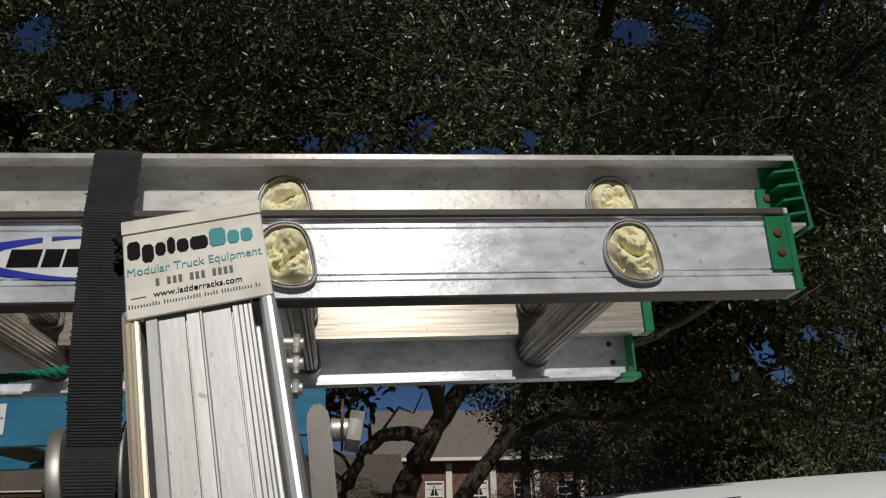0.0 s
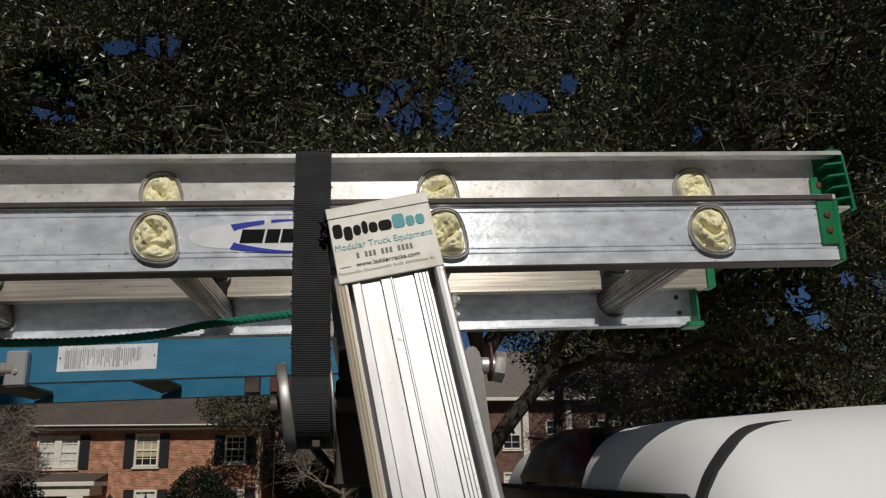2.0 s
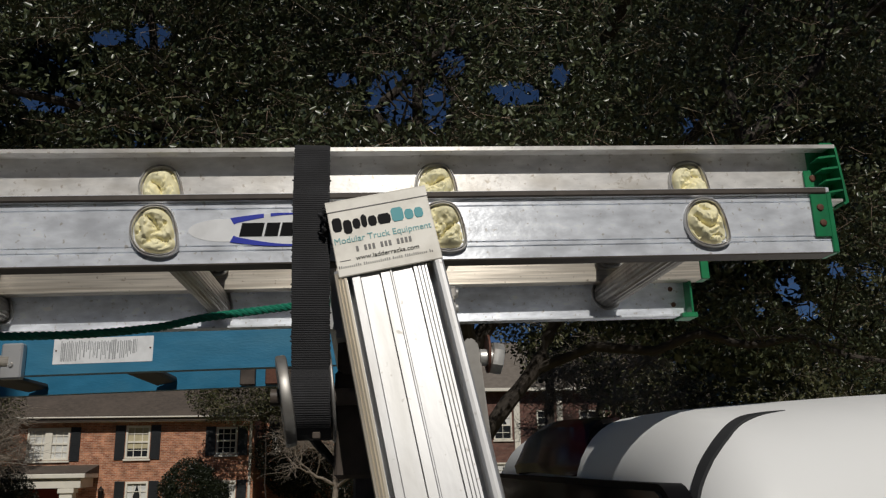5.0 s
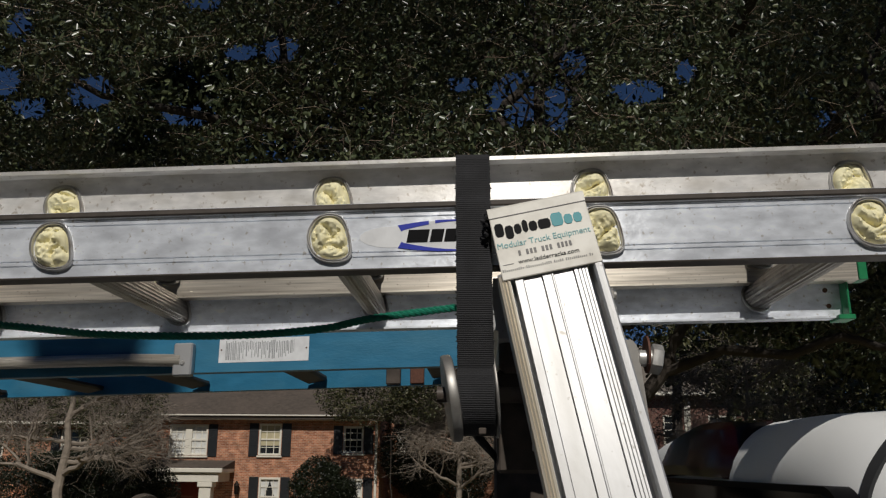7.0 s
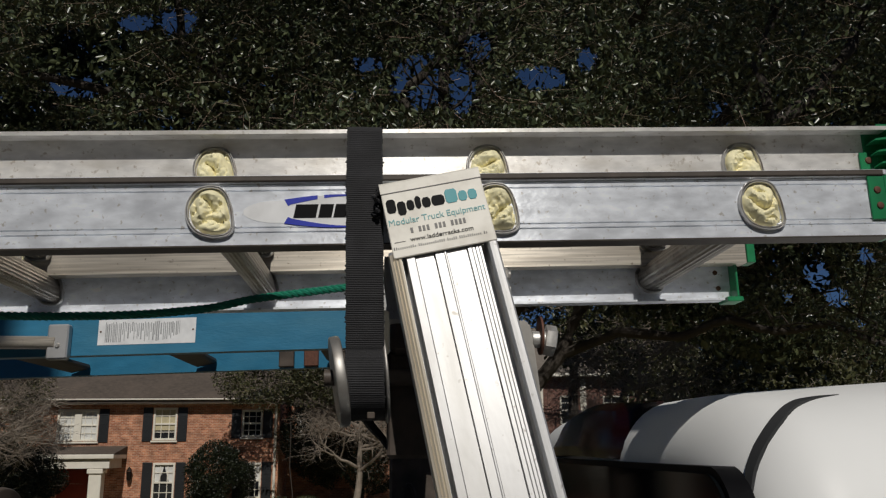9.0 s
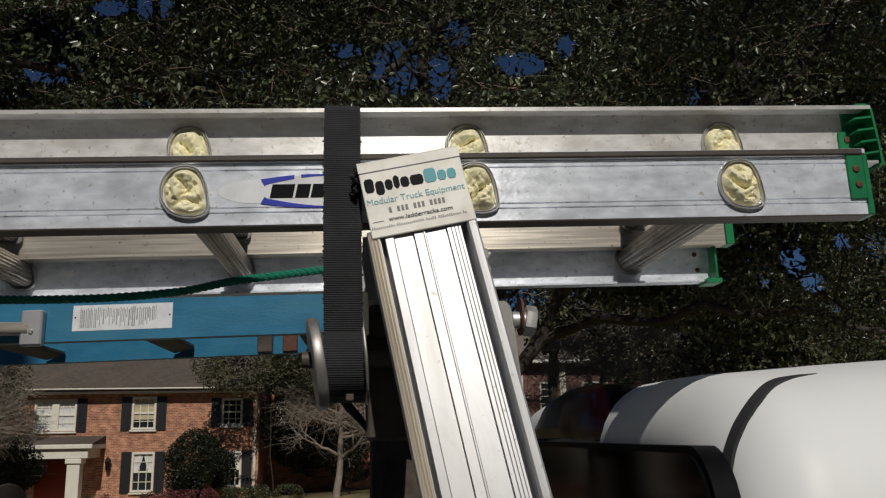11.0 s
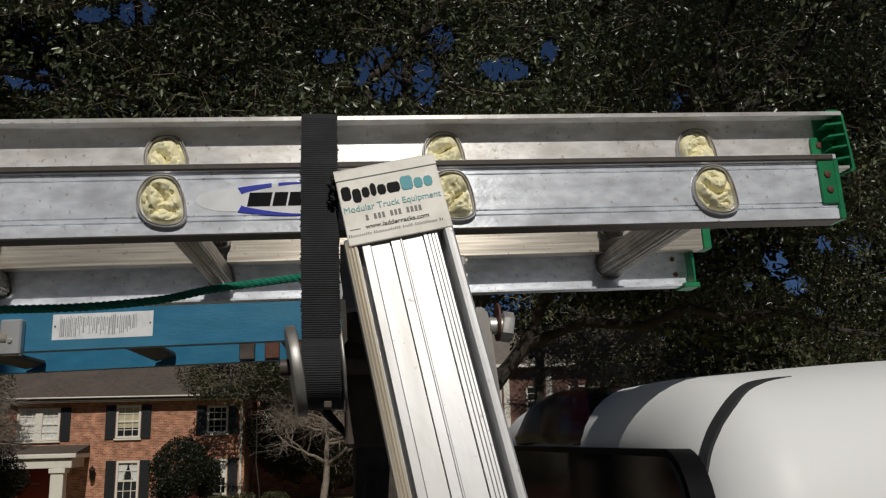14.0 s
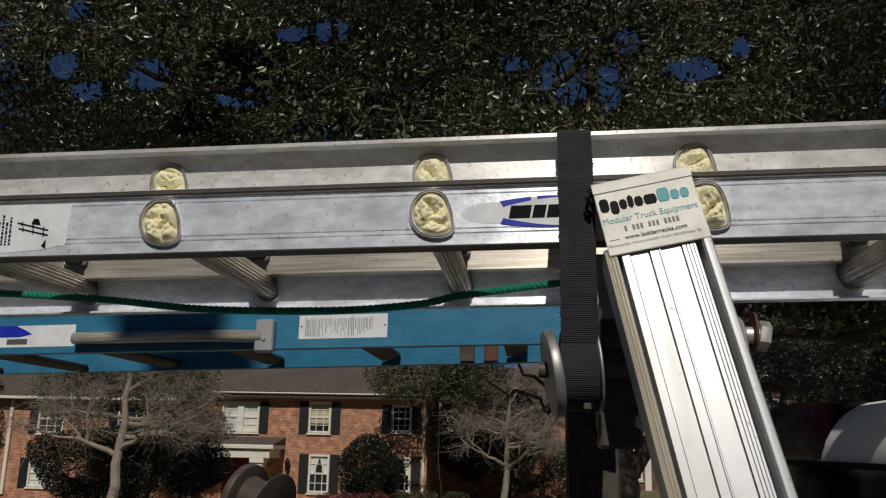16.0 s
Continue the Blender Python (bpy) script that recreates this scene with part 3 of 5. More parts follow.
leg = part("leg", prism(bmesh.new(), leg_outline(), -0.95, 0.008, "z"), M_ALU_POST, rack, "ribbed silver aluminium extrusion", soft=False)
leg.matrix_local = POST
for e0, e1, metal in ((-0.0558, -0.0434, M_EDGE), (0.0450, 0.0558, M_ALU_POST)):
    if e0 > 0:
        prof = [(e0, 0.0005), (e0 + 0.0006, -0.0030), (e0 + 0.0020, -0.0042), (e0 + 0.0055, -0.0047), (e1 - 0.0022, -0.0042), (e1 - 0.0005, -0.0026), (e1, 0.0005)]
    else:
        prof = [(e0, 0.0005), (e0 + 0.001, -0.0035), (e0 + (e1 - e0) * 0.30, -0.0042), (e0 + (e1 - e0) * 0.38, -0.0028), (e0 + (e1 - e0) * 0.55, -0.0040), (e0 + (e1 - e0) * 0.66, -0.0026), (e0 + (e1 - e0) * 0.80, -0.0038), (e1, -0.0030), (e1, 0.0005)]
    rib = prism(bmesh.new(), prof, -0.949, 0.004, "z")
    er = part("edge_rib", rib, metal, rack, "grimy ribbed edge", soft=False)
    er.matrix_local = POST
inner = part("leg_core", boxed(-0.050, 0.054, 0.020, 0.048, -0.95, 0.010, 0.002), M_ALU_TAN, rack)
inner.matrix_local = POST
bm = boxed(-0.0510, 0.0553, -0.0055, -0.0035, -0.0015, 0.0855, 0.0008)
plate = part("name_plate", bm, M_PLATE, rack, "worn cream name plate with printed lettering")
plate.matrix_local = POST
part("plate_fold", prism(bmesh.new(), [(-0.0060, 0.0745), (-0.0062, 0.0850), (-0.004, 0.0880), (0.020, 0.0875), (0.020, 0.0855), (-0.0030, 0.0855), (-0.0035, 0.0745)], -0.0512, 0.0555), M_PLATE, plate, "folded upper edge", soft=False)
part("fold_line", boxed(-0.0511, 0.0554, -0.0062, -0.0050, 0.0736, 0.0745), M_GREYINK, plate, soft=False)
PY = -0.0060
# the maker's mark as plain blocks
x = -0.0478
for bw, z0, z1, mat in ((0.0096, 0.0500, 0.0662, M_INK), (0.0088, 0.0458, 0.0618, M_INK), (0.0078, 0.0500, 0.0618, M_INK), (0.0060, 0.0500, 0.0650, M_INK), (0.0088, 0.0500, 0.0618, M_INK), (0.0135, 0.0500, 0.0618, M_INK),
                        (0.0125, 0.0500, 0.0662, M_TEAL), (0.0090, 0.0500, 0.0618, M_TEAL), (0.0090, 0.0500, 0.0618, M_TEAL)):
    part("mark_block", slab([(x + 0.0020, z0), (x + bw - 0.0020, z0), (x + bw, z0 + 0.003), (x + bw, z1 - 0.003), (x + bw - 0.0020, z1), (x + 0.0020, z1), (x, z1 - 0.003), (x, z0 + 0.003)], 0.0008, Matrix.Translation((0, PY + 0.0006, 0))), mat, plate, soft=False)
    x += bw + 0.0012
words("printed_line", "Modular Truck Equipment", 0.0100, M_TEAL_PALE, plate, 0.0012, 0.0355, PY, 0.1005, weight=0.0)
for k in range(14):
    if k not in (1, 5, 9):
        x = -0.0285 + k * 0.0042
        part("print_bar", boxed(x, x + 0.0026, PY - 0.0001, PY + 0.0008, 0.0238, 0.0298), M_GREYINK, plate, soft=False)
words("printed_line", "www.ladderracks.com", 0.0072, M_INK, plate, 0.0020, 0.0142, PY, 0.065, weight=0.0)
rnd = random.Random(6)
x = -0.0490
for count in (11, 13, 5, 11, 2):
    bm = bmesh.new()
    for k in range(count):
        box(bm, x, x + 0.0010, PY - 0.0001, PY + 0.0008, 0.0076, 0.0076 + (0.0030 if k == 0 else rnd.choice((0.0019, 0.0019, 0.0028))))
        x += 0.00214
    part("print_bar", bm, M_GREYINK, plate, soft=False)
    x += 0.0018
part("scratch", boxed(-0.047, -0.036, PY - 0.0001, PY + 0.001, 0.0155, 0.0160), M_GREYINK, plate, soft=False)

xbar = prism(bmesh.new(), [(-0.112, 2.058), (-0.006, 2.061), (-0.004, 2.005), (-0.012, 2.002), (-0.012, 1.992), (-0.106, 1.990), (-0.106, 1.998), (-0.113, 2.0)], 0.02, 1.42, "y")
for v in xbar.verts:
    v.co.z -= 0.042 * v.co.y
part("crossbar", xbar, M_ALU_POST, rack, "", soft=False)
part("stanchion", boxed(-0.100, 0.026, 1.20, 1.27, 0.75, 1.948, 0.006), M_BLACKSTEEL, rack, "dark far upright of the rack")
part("slot_rim", tube(bmesh.new(), [(-0.055 + 0.020 * math.cos(t), 1.198, 1.70 + 0.075 * math.sin(t)) for t in [radians(20 * k) for k in range(19)]], [0.005] * 19, 6), M_BLACKSTEEL, rack, "embossed slot")
pin = part("hex_bolt", cyl(bmesh.new(), (-0.060, 0.062, 1.875), (-0.060, 0.038, 1.875), 0.006, None, 14, 0.0008), M_BOLT, rack)
part("nut", cyl(bmesh.new(), (-0.060, 0.056, 1.875), (-0.060, 0.047, 1.875), 0.0105, None, 6, 0.001), M_BOLT, pin)
part("hinge_block", boxed(-0.105, -0.04, 0.045, 0.118, 1.955, 2.045, 0.006), M_BLACKSTEEL, rack, "black steel bracket")
part("tee_bar", boxed(-0.108, -0.060, 0.060, 0.115, 1.845, 1.96, 0.004), M_BLACKSTEEL, rack)
# rounded casting and hex bolt beside the leg
bm = bmesh.new()
prof = [(0.0, -0.20), (0.019, -0.20), (0.019, 0.0), (0.017, 0.011), (0.0095, 0.0165), (0.002, 0.011), (0.0, 0.0)]
prism(bm, prof, 0.0, 0.055, "y")
bmesh.ops.bevel(bm, geom=[e for e in bm.edges], offset=0.002, segments=2, affect="EDGES")
casting = part("casting", bm, M_SPOOL, rack, "rounded grey cast bracket")
casting.location = (0.027, 0.014, 1.972)
casting.rotation_euler = (0, radians(-6), 0)
clamp = boxed(0.022, 0.060, -0.012, 0.034, 1.775, 1.897, 0.012, 4)
for v in clamp.verts:
    v.co.x += (1.85 - v.co.z) * 0.19
    v.co.y += (v.co.z - 1.85) * 0.20
part("leg_clamp", clamp, M_ALU_POST, rack, "rounded pale cast clamp")
bolt = part("hex_bolt", cyl(bmesh.new(), (0.046, 0.022, 1.968), (0.062, 0.022, 1.968), 0.009, None, 20, 0.001), M_BOLT, rack, "bright zinc hex bolt")
part("nut", cyl(bmesh.new(), (0.059, 0.022, 1.968), (0.071, 0.022, 1.966), 0.0165, None, 6, 0.0015), M_BOLT, bolt)
part("washer", cyl(bmesh.new(), (0.0540, 0.022, 1.972), (0.0562, 0.022, 1.972), 0.0205, None, 24), M_RUST, bolt, "thin dark washer")
for z, dy in ((2.036, 0.012), (2.020, 0.014), (2.000, 0.016)):
    b = part("hex_bolt", cyl(bmesh.new(), (-0.01, dy, z), (0.0235, dy, z), 0.0048, None, 16, 0.0006), M_BOLT, rack)
    part("nut", cyl(bmesh.new(), (0.0150, dy, z), (0.0205, dy, z), 0.0078, None, 6, 0.0008), M_BOLT, b)

# ---- strap winch ----
def flange(x0, x1, r, dish):
    bm = cyl(bmesh.new(), (x0, 0, 0), (x1, 0, 0), r, None, 40, 0.0025)
    for v in bm.verts:
        q = math.hypot(v.co.y, v.co.z) / r
        v.co.x += dish * (1 - q) * 0.006
    return bm


def make_winch(m, label, steel, strap):
    winch = thing("strap_winch", m, label, "winch")
    f1 = part("flange", flange(-0.0315, -0.0200, 0.0485, 1), steel, winch, "worn grey steel flange disc")
    f1.rotation_euler = (0, radians(-9), radians(6))
    f2 = part("flange", flange(0.0210, 0.0250, 0.050, -1), steel, winch)
    f2.rotation_euler = (0, radians(-5), radians(4))
    part("drum", cyl(bmesh.new(), (-0.024, 0, 0), (0.022, 0, 0), 0.030, None, 28), M_BLACKSTEEL, winch)
    if strap:
        part("wound_strap", cyl(bmesh.new(), (-0.0175, 0, 0), (0.0195, 0, 0), 0.043, None, 36, 0.002), M_STRAP, winch)
    part("axle", cyl(bmesh.new(), (-0.041, 0, 0), (0.06, 0, 0), 0.009, None, 16), M_BLACKSTEEL, winch)
    part("pawl", boxed(0.006, 0.014, -0.045, -0.040, -0.045, -0.038, 0.001), M_BLACKSTEEL, winch)
    return winch


make_winch(pose(-0.134, 0.050, 1.930), "worn steel strap winch spool below the ladder", M_SPOOL, True)
spare = make_winch(pose(-0.488, 0.050, 1.776, 0, 22, -24) @ Matrix.Scale(0.82, 4), "dark empty strap winch spool on a short post", M_BLACKSTEEL, False)
part("mount", boxed(0.030, 0.052, -0.02, 0.02, -1.22, 0.012, 0.004), M_BLACKSTEEL, spare, "dark steel post")

# ---- tie-down strap ----


def strap_ribbon(path, thick, ridge=0.0023):
    """A woven band along (y, z) points: fine cross ridges and slightly frayed edges."""
    pts = [Vector((0, p[0], p[1])) for p in path]
    fine = []
    for p, q in zip(pts, pts[1:]):
        n = max(1, int((q - p).length / (ridge / 2)))
        fine += [p.lerp(q, k / n) for k in range(n)]
    fine.append(pts[-1])
    bm = bmesh.new()
    rows = []
    rnd = random.Random(5)
    for i, p in enumerate(fine):
        d = (fine[min(i + 2, len(fine) - 1)] - fine[max(i - 2, 0)]).normalized()
        n = Vector((0, -d.z, d.y))
        if n.y > 0 and abs(n.z) < 0.7:
            n = -n
        lift = 0.0005 if i % 2 else 0.0
        s = max(0.0, 2.2 - p.z)
        x0, x1 = -0.1535 + s * 0.01, -0.1155 + s * 0.018
        j0, j1 = rnd.uniform(-0.0006, 0.0005), rnd.uniform(-0.0005, 0.0006)
        if rnd.random() < 0.03:
            j0, j1 = j0 - 0.0016, j1 + rnd.choice((0.0, 0.0018))
        xs = [x0 + j0, x0 + 0.002, (2 * x0 + x1) / 3, (x0 + 2 * x1) / 3, x1 - 0.002, x1 + j1]
        front = [bm.verts.new((xx, p.y + n.y * (thick + (lift if 0 < k < 5 else 0)), p.z + n.z * (thick + (lift if 0 < k < 5 else 0)))) for k, xx in enumerate(xs)]
        back = [bm.verts.new((xx, p.y, p.z)) for xx in (xs[-1], xs[0])]
        rows.append(front + back)
    m = len(rows[0])
    for r0, r1 in zip(rows, rows[1:]):
        for k in range(m):
            bm.faces.new((r0[k], r0[(k + 1) % m], r1[(k + 1) % m], r1[k]))
    bm.faces.new(rows[0][::-1])
    bm.faces.new(rows[-1])
    return bm


front = [(0.42, 2.2015), (0.03, 2.2013), (0.014, 2.2010), (0.0085, 2.1990), (0.0068, 2.1950), (-0.0045, 2.139), (-0.0055, 2.06), (-0.0010, 2.01), (0.0035, 1.965)]
arc = [(0.050 - 0.0455 * math.cos(t), 1.930 - 0.0455 * math.sin(t)) for t in [radians(-35 + 12 * k) for k in range(13)]]
tie = thing("tie_down_strap", Matrix.Identity(4), "black woven nylon strap over the ladder, wound on a winch", "strap")
part("webbing", strap_ribbon(front[:-1] + arc, 0.0014), M_STRAP, tie, "ribbed black webbing", soft=False)
bm = bmesh.new()
rnd = random.Random(2)
for k in range(14):
    p = Vector((-0.1205 + rnd.uniform(-0.003, 0.003), -0.016 + rnd.uniform(-0.006, 0.006), 2.119 - 0.0018 * k))
    tube(bm, [p, p + Vector((rnd.uniform(-0.004, 0.008), rnd.uniform(-0.006, 0.002), rnd.uniform(-0.005, 0.005)))], [0.0030, 0.0012], 6)
part("frayed_knot", bm, M_STRAP, tie, "frayed black threads")
# loose tail that hangs behind the winch
bm = bmesh.new()
tube(bm, [(-0.140, 0.085, 1.90), (-0.125, 0.09, 1.880), (-0.112, 0.095, 1.866), (-0.106, 0.10, 1.855)], [0.006, 0.005, 0.004, 0.002], 6)
part("loose_tail", bm, M_STRAP, tie)

# ---- green rope ----


def rope(points, radius, name, label):
    """Three twisted strands along a smooth path."""
    pts = [Vector(p) for p in points]
    fine = []
    for i in range(len(pts) - 1):
        p0, p1, p2, p3 = pts[max(i - 1, 0)], pts[i], pts[i + 1], pts[min(i + 2, len(pts) - 1)]
        n = max(2, int((p2 - p1).length / 0.0035))
        for k in range(n):
            s = k / n
            fine.append(0.5 * ((2 * p1) + (p2 - p0) * s + (2 * p0 - 5 * p1 + 4 * p2 - p3) * s * s + (3 * p1 - p0 - 3 * p2 + p3) * s ** 3))
    root = thing(name, Matrix.Identity(4), label, "rope")
    for st in range(3):
        path, length = [], 0.0
        for i, p in enumerate(fine):
            d = (fine[min(i + 1, len(fine) - 1)] - fine[max(i - 1, 0)]).normalized()
            u = d.cross(Vector((0, 0, 1))).normalized()
            v = d.cross(u)
            if i:
                length += (p - fine[i - 1]).length
            an = length / 0.024 * 2 * math.pi + st * 2 * math.pi / 3
            path.append(p + (u * math.cos(an) + v * math.sin(an)) * radius * 0.5)
        part("strand", tube(bmesh.new(), path, [radius * 0.56] * len(path), 6), M_ROPE, root)
    return root


rope([(-1.6, 0.30, 2.06), (-1.10, 0.24, 2.052), (-0.80, 0.185, 2.033), (-0.62, 0.166, 2.0155), (-0.45, 0.164, 2.0140), (-0.335, 0.168, 2.0230), (-0.275, 0.192, 2.0400), (-0.20, 0.206, 2.053), (-0.145, 0.210, 2.0605), (-0.100, 0.212, 2.065), (-0.06, 0.215, 2.068)], 0.0052, "rope",
     "green twisted nylon rope hanging under the ladder rungs")

# ---- blue fibreglass stepladder ----
step = thing("step_ladder", pose(0, 0.75, 2.0), "blue fibreglass stepladder lying flat on the rack crossbar", "ladder")


def c_rail(y, z0, z1, depth, t=0.004):
    """A channel rail that opens away from -y, lying along x."""
    return [(y, z0), (y, z1), (y + depth, z1), (y + depth, z1 - t), (y + t, z1 - t), (y + t, z0 + t), (y + depth, z0 + t), (y + depth, z0)]


part("front_rail", prism(bmesh.new(), c_rail(0.0, 0.038, 0.118, 0.03), -2.1, 0.03), M_BLUE, step, "blue fibreglass channel rail", soft=False)
far_rail = prism(bmesh.new(), c_rail(0.284, 0.030, 0.104, 0.03), -2.1, 0.03)
for v in far_rail.verts:
    v.co.y -= 0.17 * (v.co.x + 0.25)
    v.co.z -= 0.010 * (v.co.x + 0.25)
part("front_rail", far_rail, M_BLUE, step, "", soft=False)
for x in (-1.72, -1.42, -1.12, -0.82, -0.515, -0.215):
    part("tread", prism(bmesh.new(), [(x - 0.022, 0.052), (x + 0.022, 0.060), (x + 0.024, 0.054), (x + 0.019, 0.049), (x - 0.019, 0.042), (x - 0.024, 0.044)], 0.005, 0.282 - 0.17 * (x + 0.29), "y"), M_TREAD, step, "", soft=False)
part("end_fitting", boxed(-0.290, -0.258, 0.270, 0.2835, 0.032, 0.085, 0.002), M_RUST, step, "dark brown plastic end fitting")
part("end_fitting", boxed(-0.345, -0.312, 0.270, 0.2835, 0.032, 0.085, 0.002), M_BLACKSTEEL, step)
part("spreader_bar", tube(bmesh.new(), [(-1.16, -0.014, 0.067), (-0.85, -0.014, 0.066), (-0.73, -0.014, 0.062)], [0.0125, 0.0125, 0.0125], 12), M_ALU_TAN, step, "metal spreader bar")
part("bracket", boxed(-0.745, -0.705, -0.022, -0.0005, 0.030, 0.096, 0.003), M_ALU_POST, step, "pale metal bracket with a rivet")
part("rivet", cyl(bmesh.new(), (-0.724, -0.0225, 0.056), (-0.724, -0.0255, 0.056), 0.005, 0.0035, 12), M_BOLT, step)
part("brace", tube(bmesh.new(), [(-0.98, 0.02, 0.135), (-0.74, 0.25, 0.085)], [0.010, 0.010], 8), M_BLUE, step)
lab = part("caution_label", boxed(-0.656, -0.470, -0.0006, 0.0005, 0.0565, 0.1045), M_STICKER, step, "white label with faded grey print", soft=False)
rnd = random.Random(8)
x = -0.642
while x < -0.500:
    wide = rnd.uniform(0.0010, 0.0026)
    low = 0.0615 if x < -0.612 else rnd.uniform(0.062, 0.083)
    part("print_line", boxed(x, x + wide, -0.0010, 0.0, low, rnd.uniform(0.095, 0.100)), M_FADED, lab, soft=False)
    x += wide + rnd.uniform(0.0008, 0.0026)
for x in (-0.651, -0.475):
    part("staple", cyl(bmesh.new(), (x, 0.0, 0.082), (x, -0.0018, 0.082), 0.0016, None, 8), M_RUST, lab, soft=False)
part("maker_label", boxed(-1.55, -1.165, -0.0006, 0.0005, 0.052, 0.099), M_STICKER, step, "white label with a blue mark", soft=False)
part("blue_mark", slab([(-1.55, 0.075), (-1.30, 0.074), (-1.27, 0.080), (-1.28, 0.086), (-1.31, 0.099), (-1.55, 0.0992)], 0.0012, Matrix.Identity(4)), M_SWOOSH, step, soft=False)
part("print_bar", boxed(-1.33, -1.28, -0.0011, 0.0, 0.058, 0.070), M_GREYINK, step, soft=False)

# the stepladder runs off at a slight angle and droops towards its foot
for o in step.children:
    for q in (o, *o.children):
        for v in q.data.vertices:
            v.co.y -= 0.10 * (v.co.x + 0.45)
            v.co.z += 0.018 * (v.co.x + 0.30)

# ---- pickup truck ----
YC = 0.64
truck = thing("pickup_truck", pose(0, 0, 0), "white pickup truck with a ladder rack over its bed", "pickup truck")


def cab_section(x, inset, n=56):
    zt = 1.9165 + 0.053 * (1 - math.exp(-(x - 0.25) / 0.55)) - 0.02 * max(0.0, x - 1.2) ** 2
    zc = 1.25
    hw, hh = 0.735 - inset, zt - zc - inset
    pts = []
    for k in range(n + 1):
        t = math.pi * k / n
        c, s = math.cos(t), math.sin(t)
        e = 2 / 7.0
        pts.append(Vector((x, YC - hw * math.copysign(abs(c) ** e, c), zc + hh * max(0.0, s) ** e)))
    lo = 0.86
    return [Vector((x, YC - hw - 0.06 + inset * 0.3, lo))] + pts + [Vector((x, YC + hw + 0.06 - inset * 0.3, lo))]


def make_cab():
    bm = bmesh.new()
    st = []
    r = 0.085
    for k in range(9):
        f = radians(90 * k / 8)
        st.append((0.250 + r * (1 - math.cos(f)), r * (1 - math.sin(f))))
    for x in (0.42, 0.55, 0.75, 1.0, 1.3, 1.6, 1.85):
        st.append((x, 0.0))
    st.append((2.0, 0.03))
    rings = [[bm.verts.new(p) for p in cab_section(x, i)] for x, i in st]
    for r0, r1 in zip(rings, rings[1:]):
        for i in range(len(r0) - 1):
            bm.faces.new((r0[i], r0[i + 1], r1[i + 1], r1[i]))
    bm.faces.new(rings[0][::-1])
    bm.faces.new(rings[-1])
    return bm


def rounded(y0, y1, z0, z1, r, arch=0.0, n=8):
    pts = []
    for cx, cz, a0 in ((y1 - r, z1 - r, 0), (y0 + r, z1 - r, 90), (y0 + r, z0 + r, 180), (y1 - r, z0 + r, 270)):
        for k in range(n + 1):
            t = radians(a0 + 90 * k / n)
            y, z = cx + r * math.cos(t), cz + r * math.sin(t)
            if z > (z0 + z1) / 2:
                z += arch * (1 - ((y - (y0 + y1) / 2) / ((y1 - y0) / 2)) ** 2)
            pts.append((y, z))
    return pts


part("cab", make_cab(), M_CAB, truck, "glossy white painted cab roof and side")
# black channel from the rear pillar up into the roof
bm = bmesh.new()
seam = [(0.2629, 0.0025, 1.8098, 0.006), (0.2677, 0.0067, 1.8262, 0.008), (0.2721, 0.0083, 1.8368, 0.009), (0.2827, 0.0110, 1.8549, 0.0095), (0.3058, 0.0189, 1.8798, 0.009), (0.3357, 0.0404, 1.8981, 0.007), (0.3697, 0.0614, 1.9070, 0.004), (0.4043, 0.0714, 1.9119, 0.001)]
lean = [(-0.92, -0.27, 0.27), (-0.86, -0.32, 0.38), (-0.83, -0.34, 0.43), (-0.72, -0.38, 0.58), (-0.38, -0.38, 0.84), (-0.10, -0.34, 0.93), (-0.07, -0.24, 0.97), (-0.07, -0.22, 0.97)]


def smooth_rows(pts, steps=4):
    """Points on a smooth curve through the given ones."""
    out = []
    n = len(pts)
    for i in range(n - 1):
        a, b, c, d = (np.array(pts[max(0, min(n - 1, i + k))]) for k in (-1, 0, 1, 2))
        for m in range(steps):
            t = m / steps
            out.append(tuple(0.5 * (2 * b + (c - a) * t + (2 * a - 5 * b + 4 * c - d) * t * t + (3 * b - a - 3 * c + d) * t ** 3)))
    return out + [tuple(pts[-1])]


seam, lean = smooth_rows(seam), smooth_rows(lean)
rows = []
for i, (x, y, z, h) in enumerate(seam):
    p = Vector((x, y, z))
    d = (Vector(seam[min(i + 1, len(seam) - 1)][:3]) - Vector(seam[max(i - 1, 0)][:3])).normalized()
    up = Vector(lean[i]).normalized()
    side = d.cross(up).normalized()
    rows.append([bm.verts.new(p + side * h * 0.72 * s + up * o) for s, o in ((-1, -0.012), (-1, min(0.0045, h * 0.55)), (1, min(0.0045, h * 0.55)), (1, -0.012))])
for r0, r1 in zip(rows, rows[1:]):
    for k in range(4):
        bm.faces.new((r0[k], r0[(k + 1) % 4], r1[(k + 1) % 4], r1[k]))
part("door_seal", bm, M_SEAL, truck, "dark rubber door channel")
rim = part("window_rim", prism(bmesh.new(), rounded(-0.024, 1.304, 1.36, 1.824, 0.060, 0.062), 0.236, 0.262), M_RUBBER, truck, "black rubber window surround")
part("rear_window", prism(bmesh.new(), rounded(-0.015, 1.295, 1.37, 1.817, 0.054, 0.062), 0.232, 0.240), M_GLASS_DARK, truck, "dark tinted rear window")
bm = bmesh.new()
rows = []
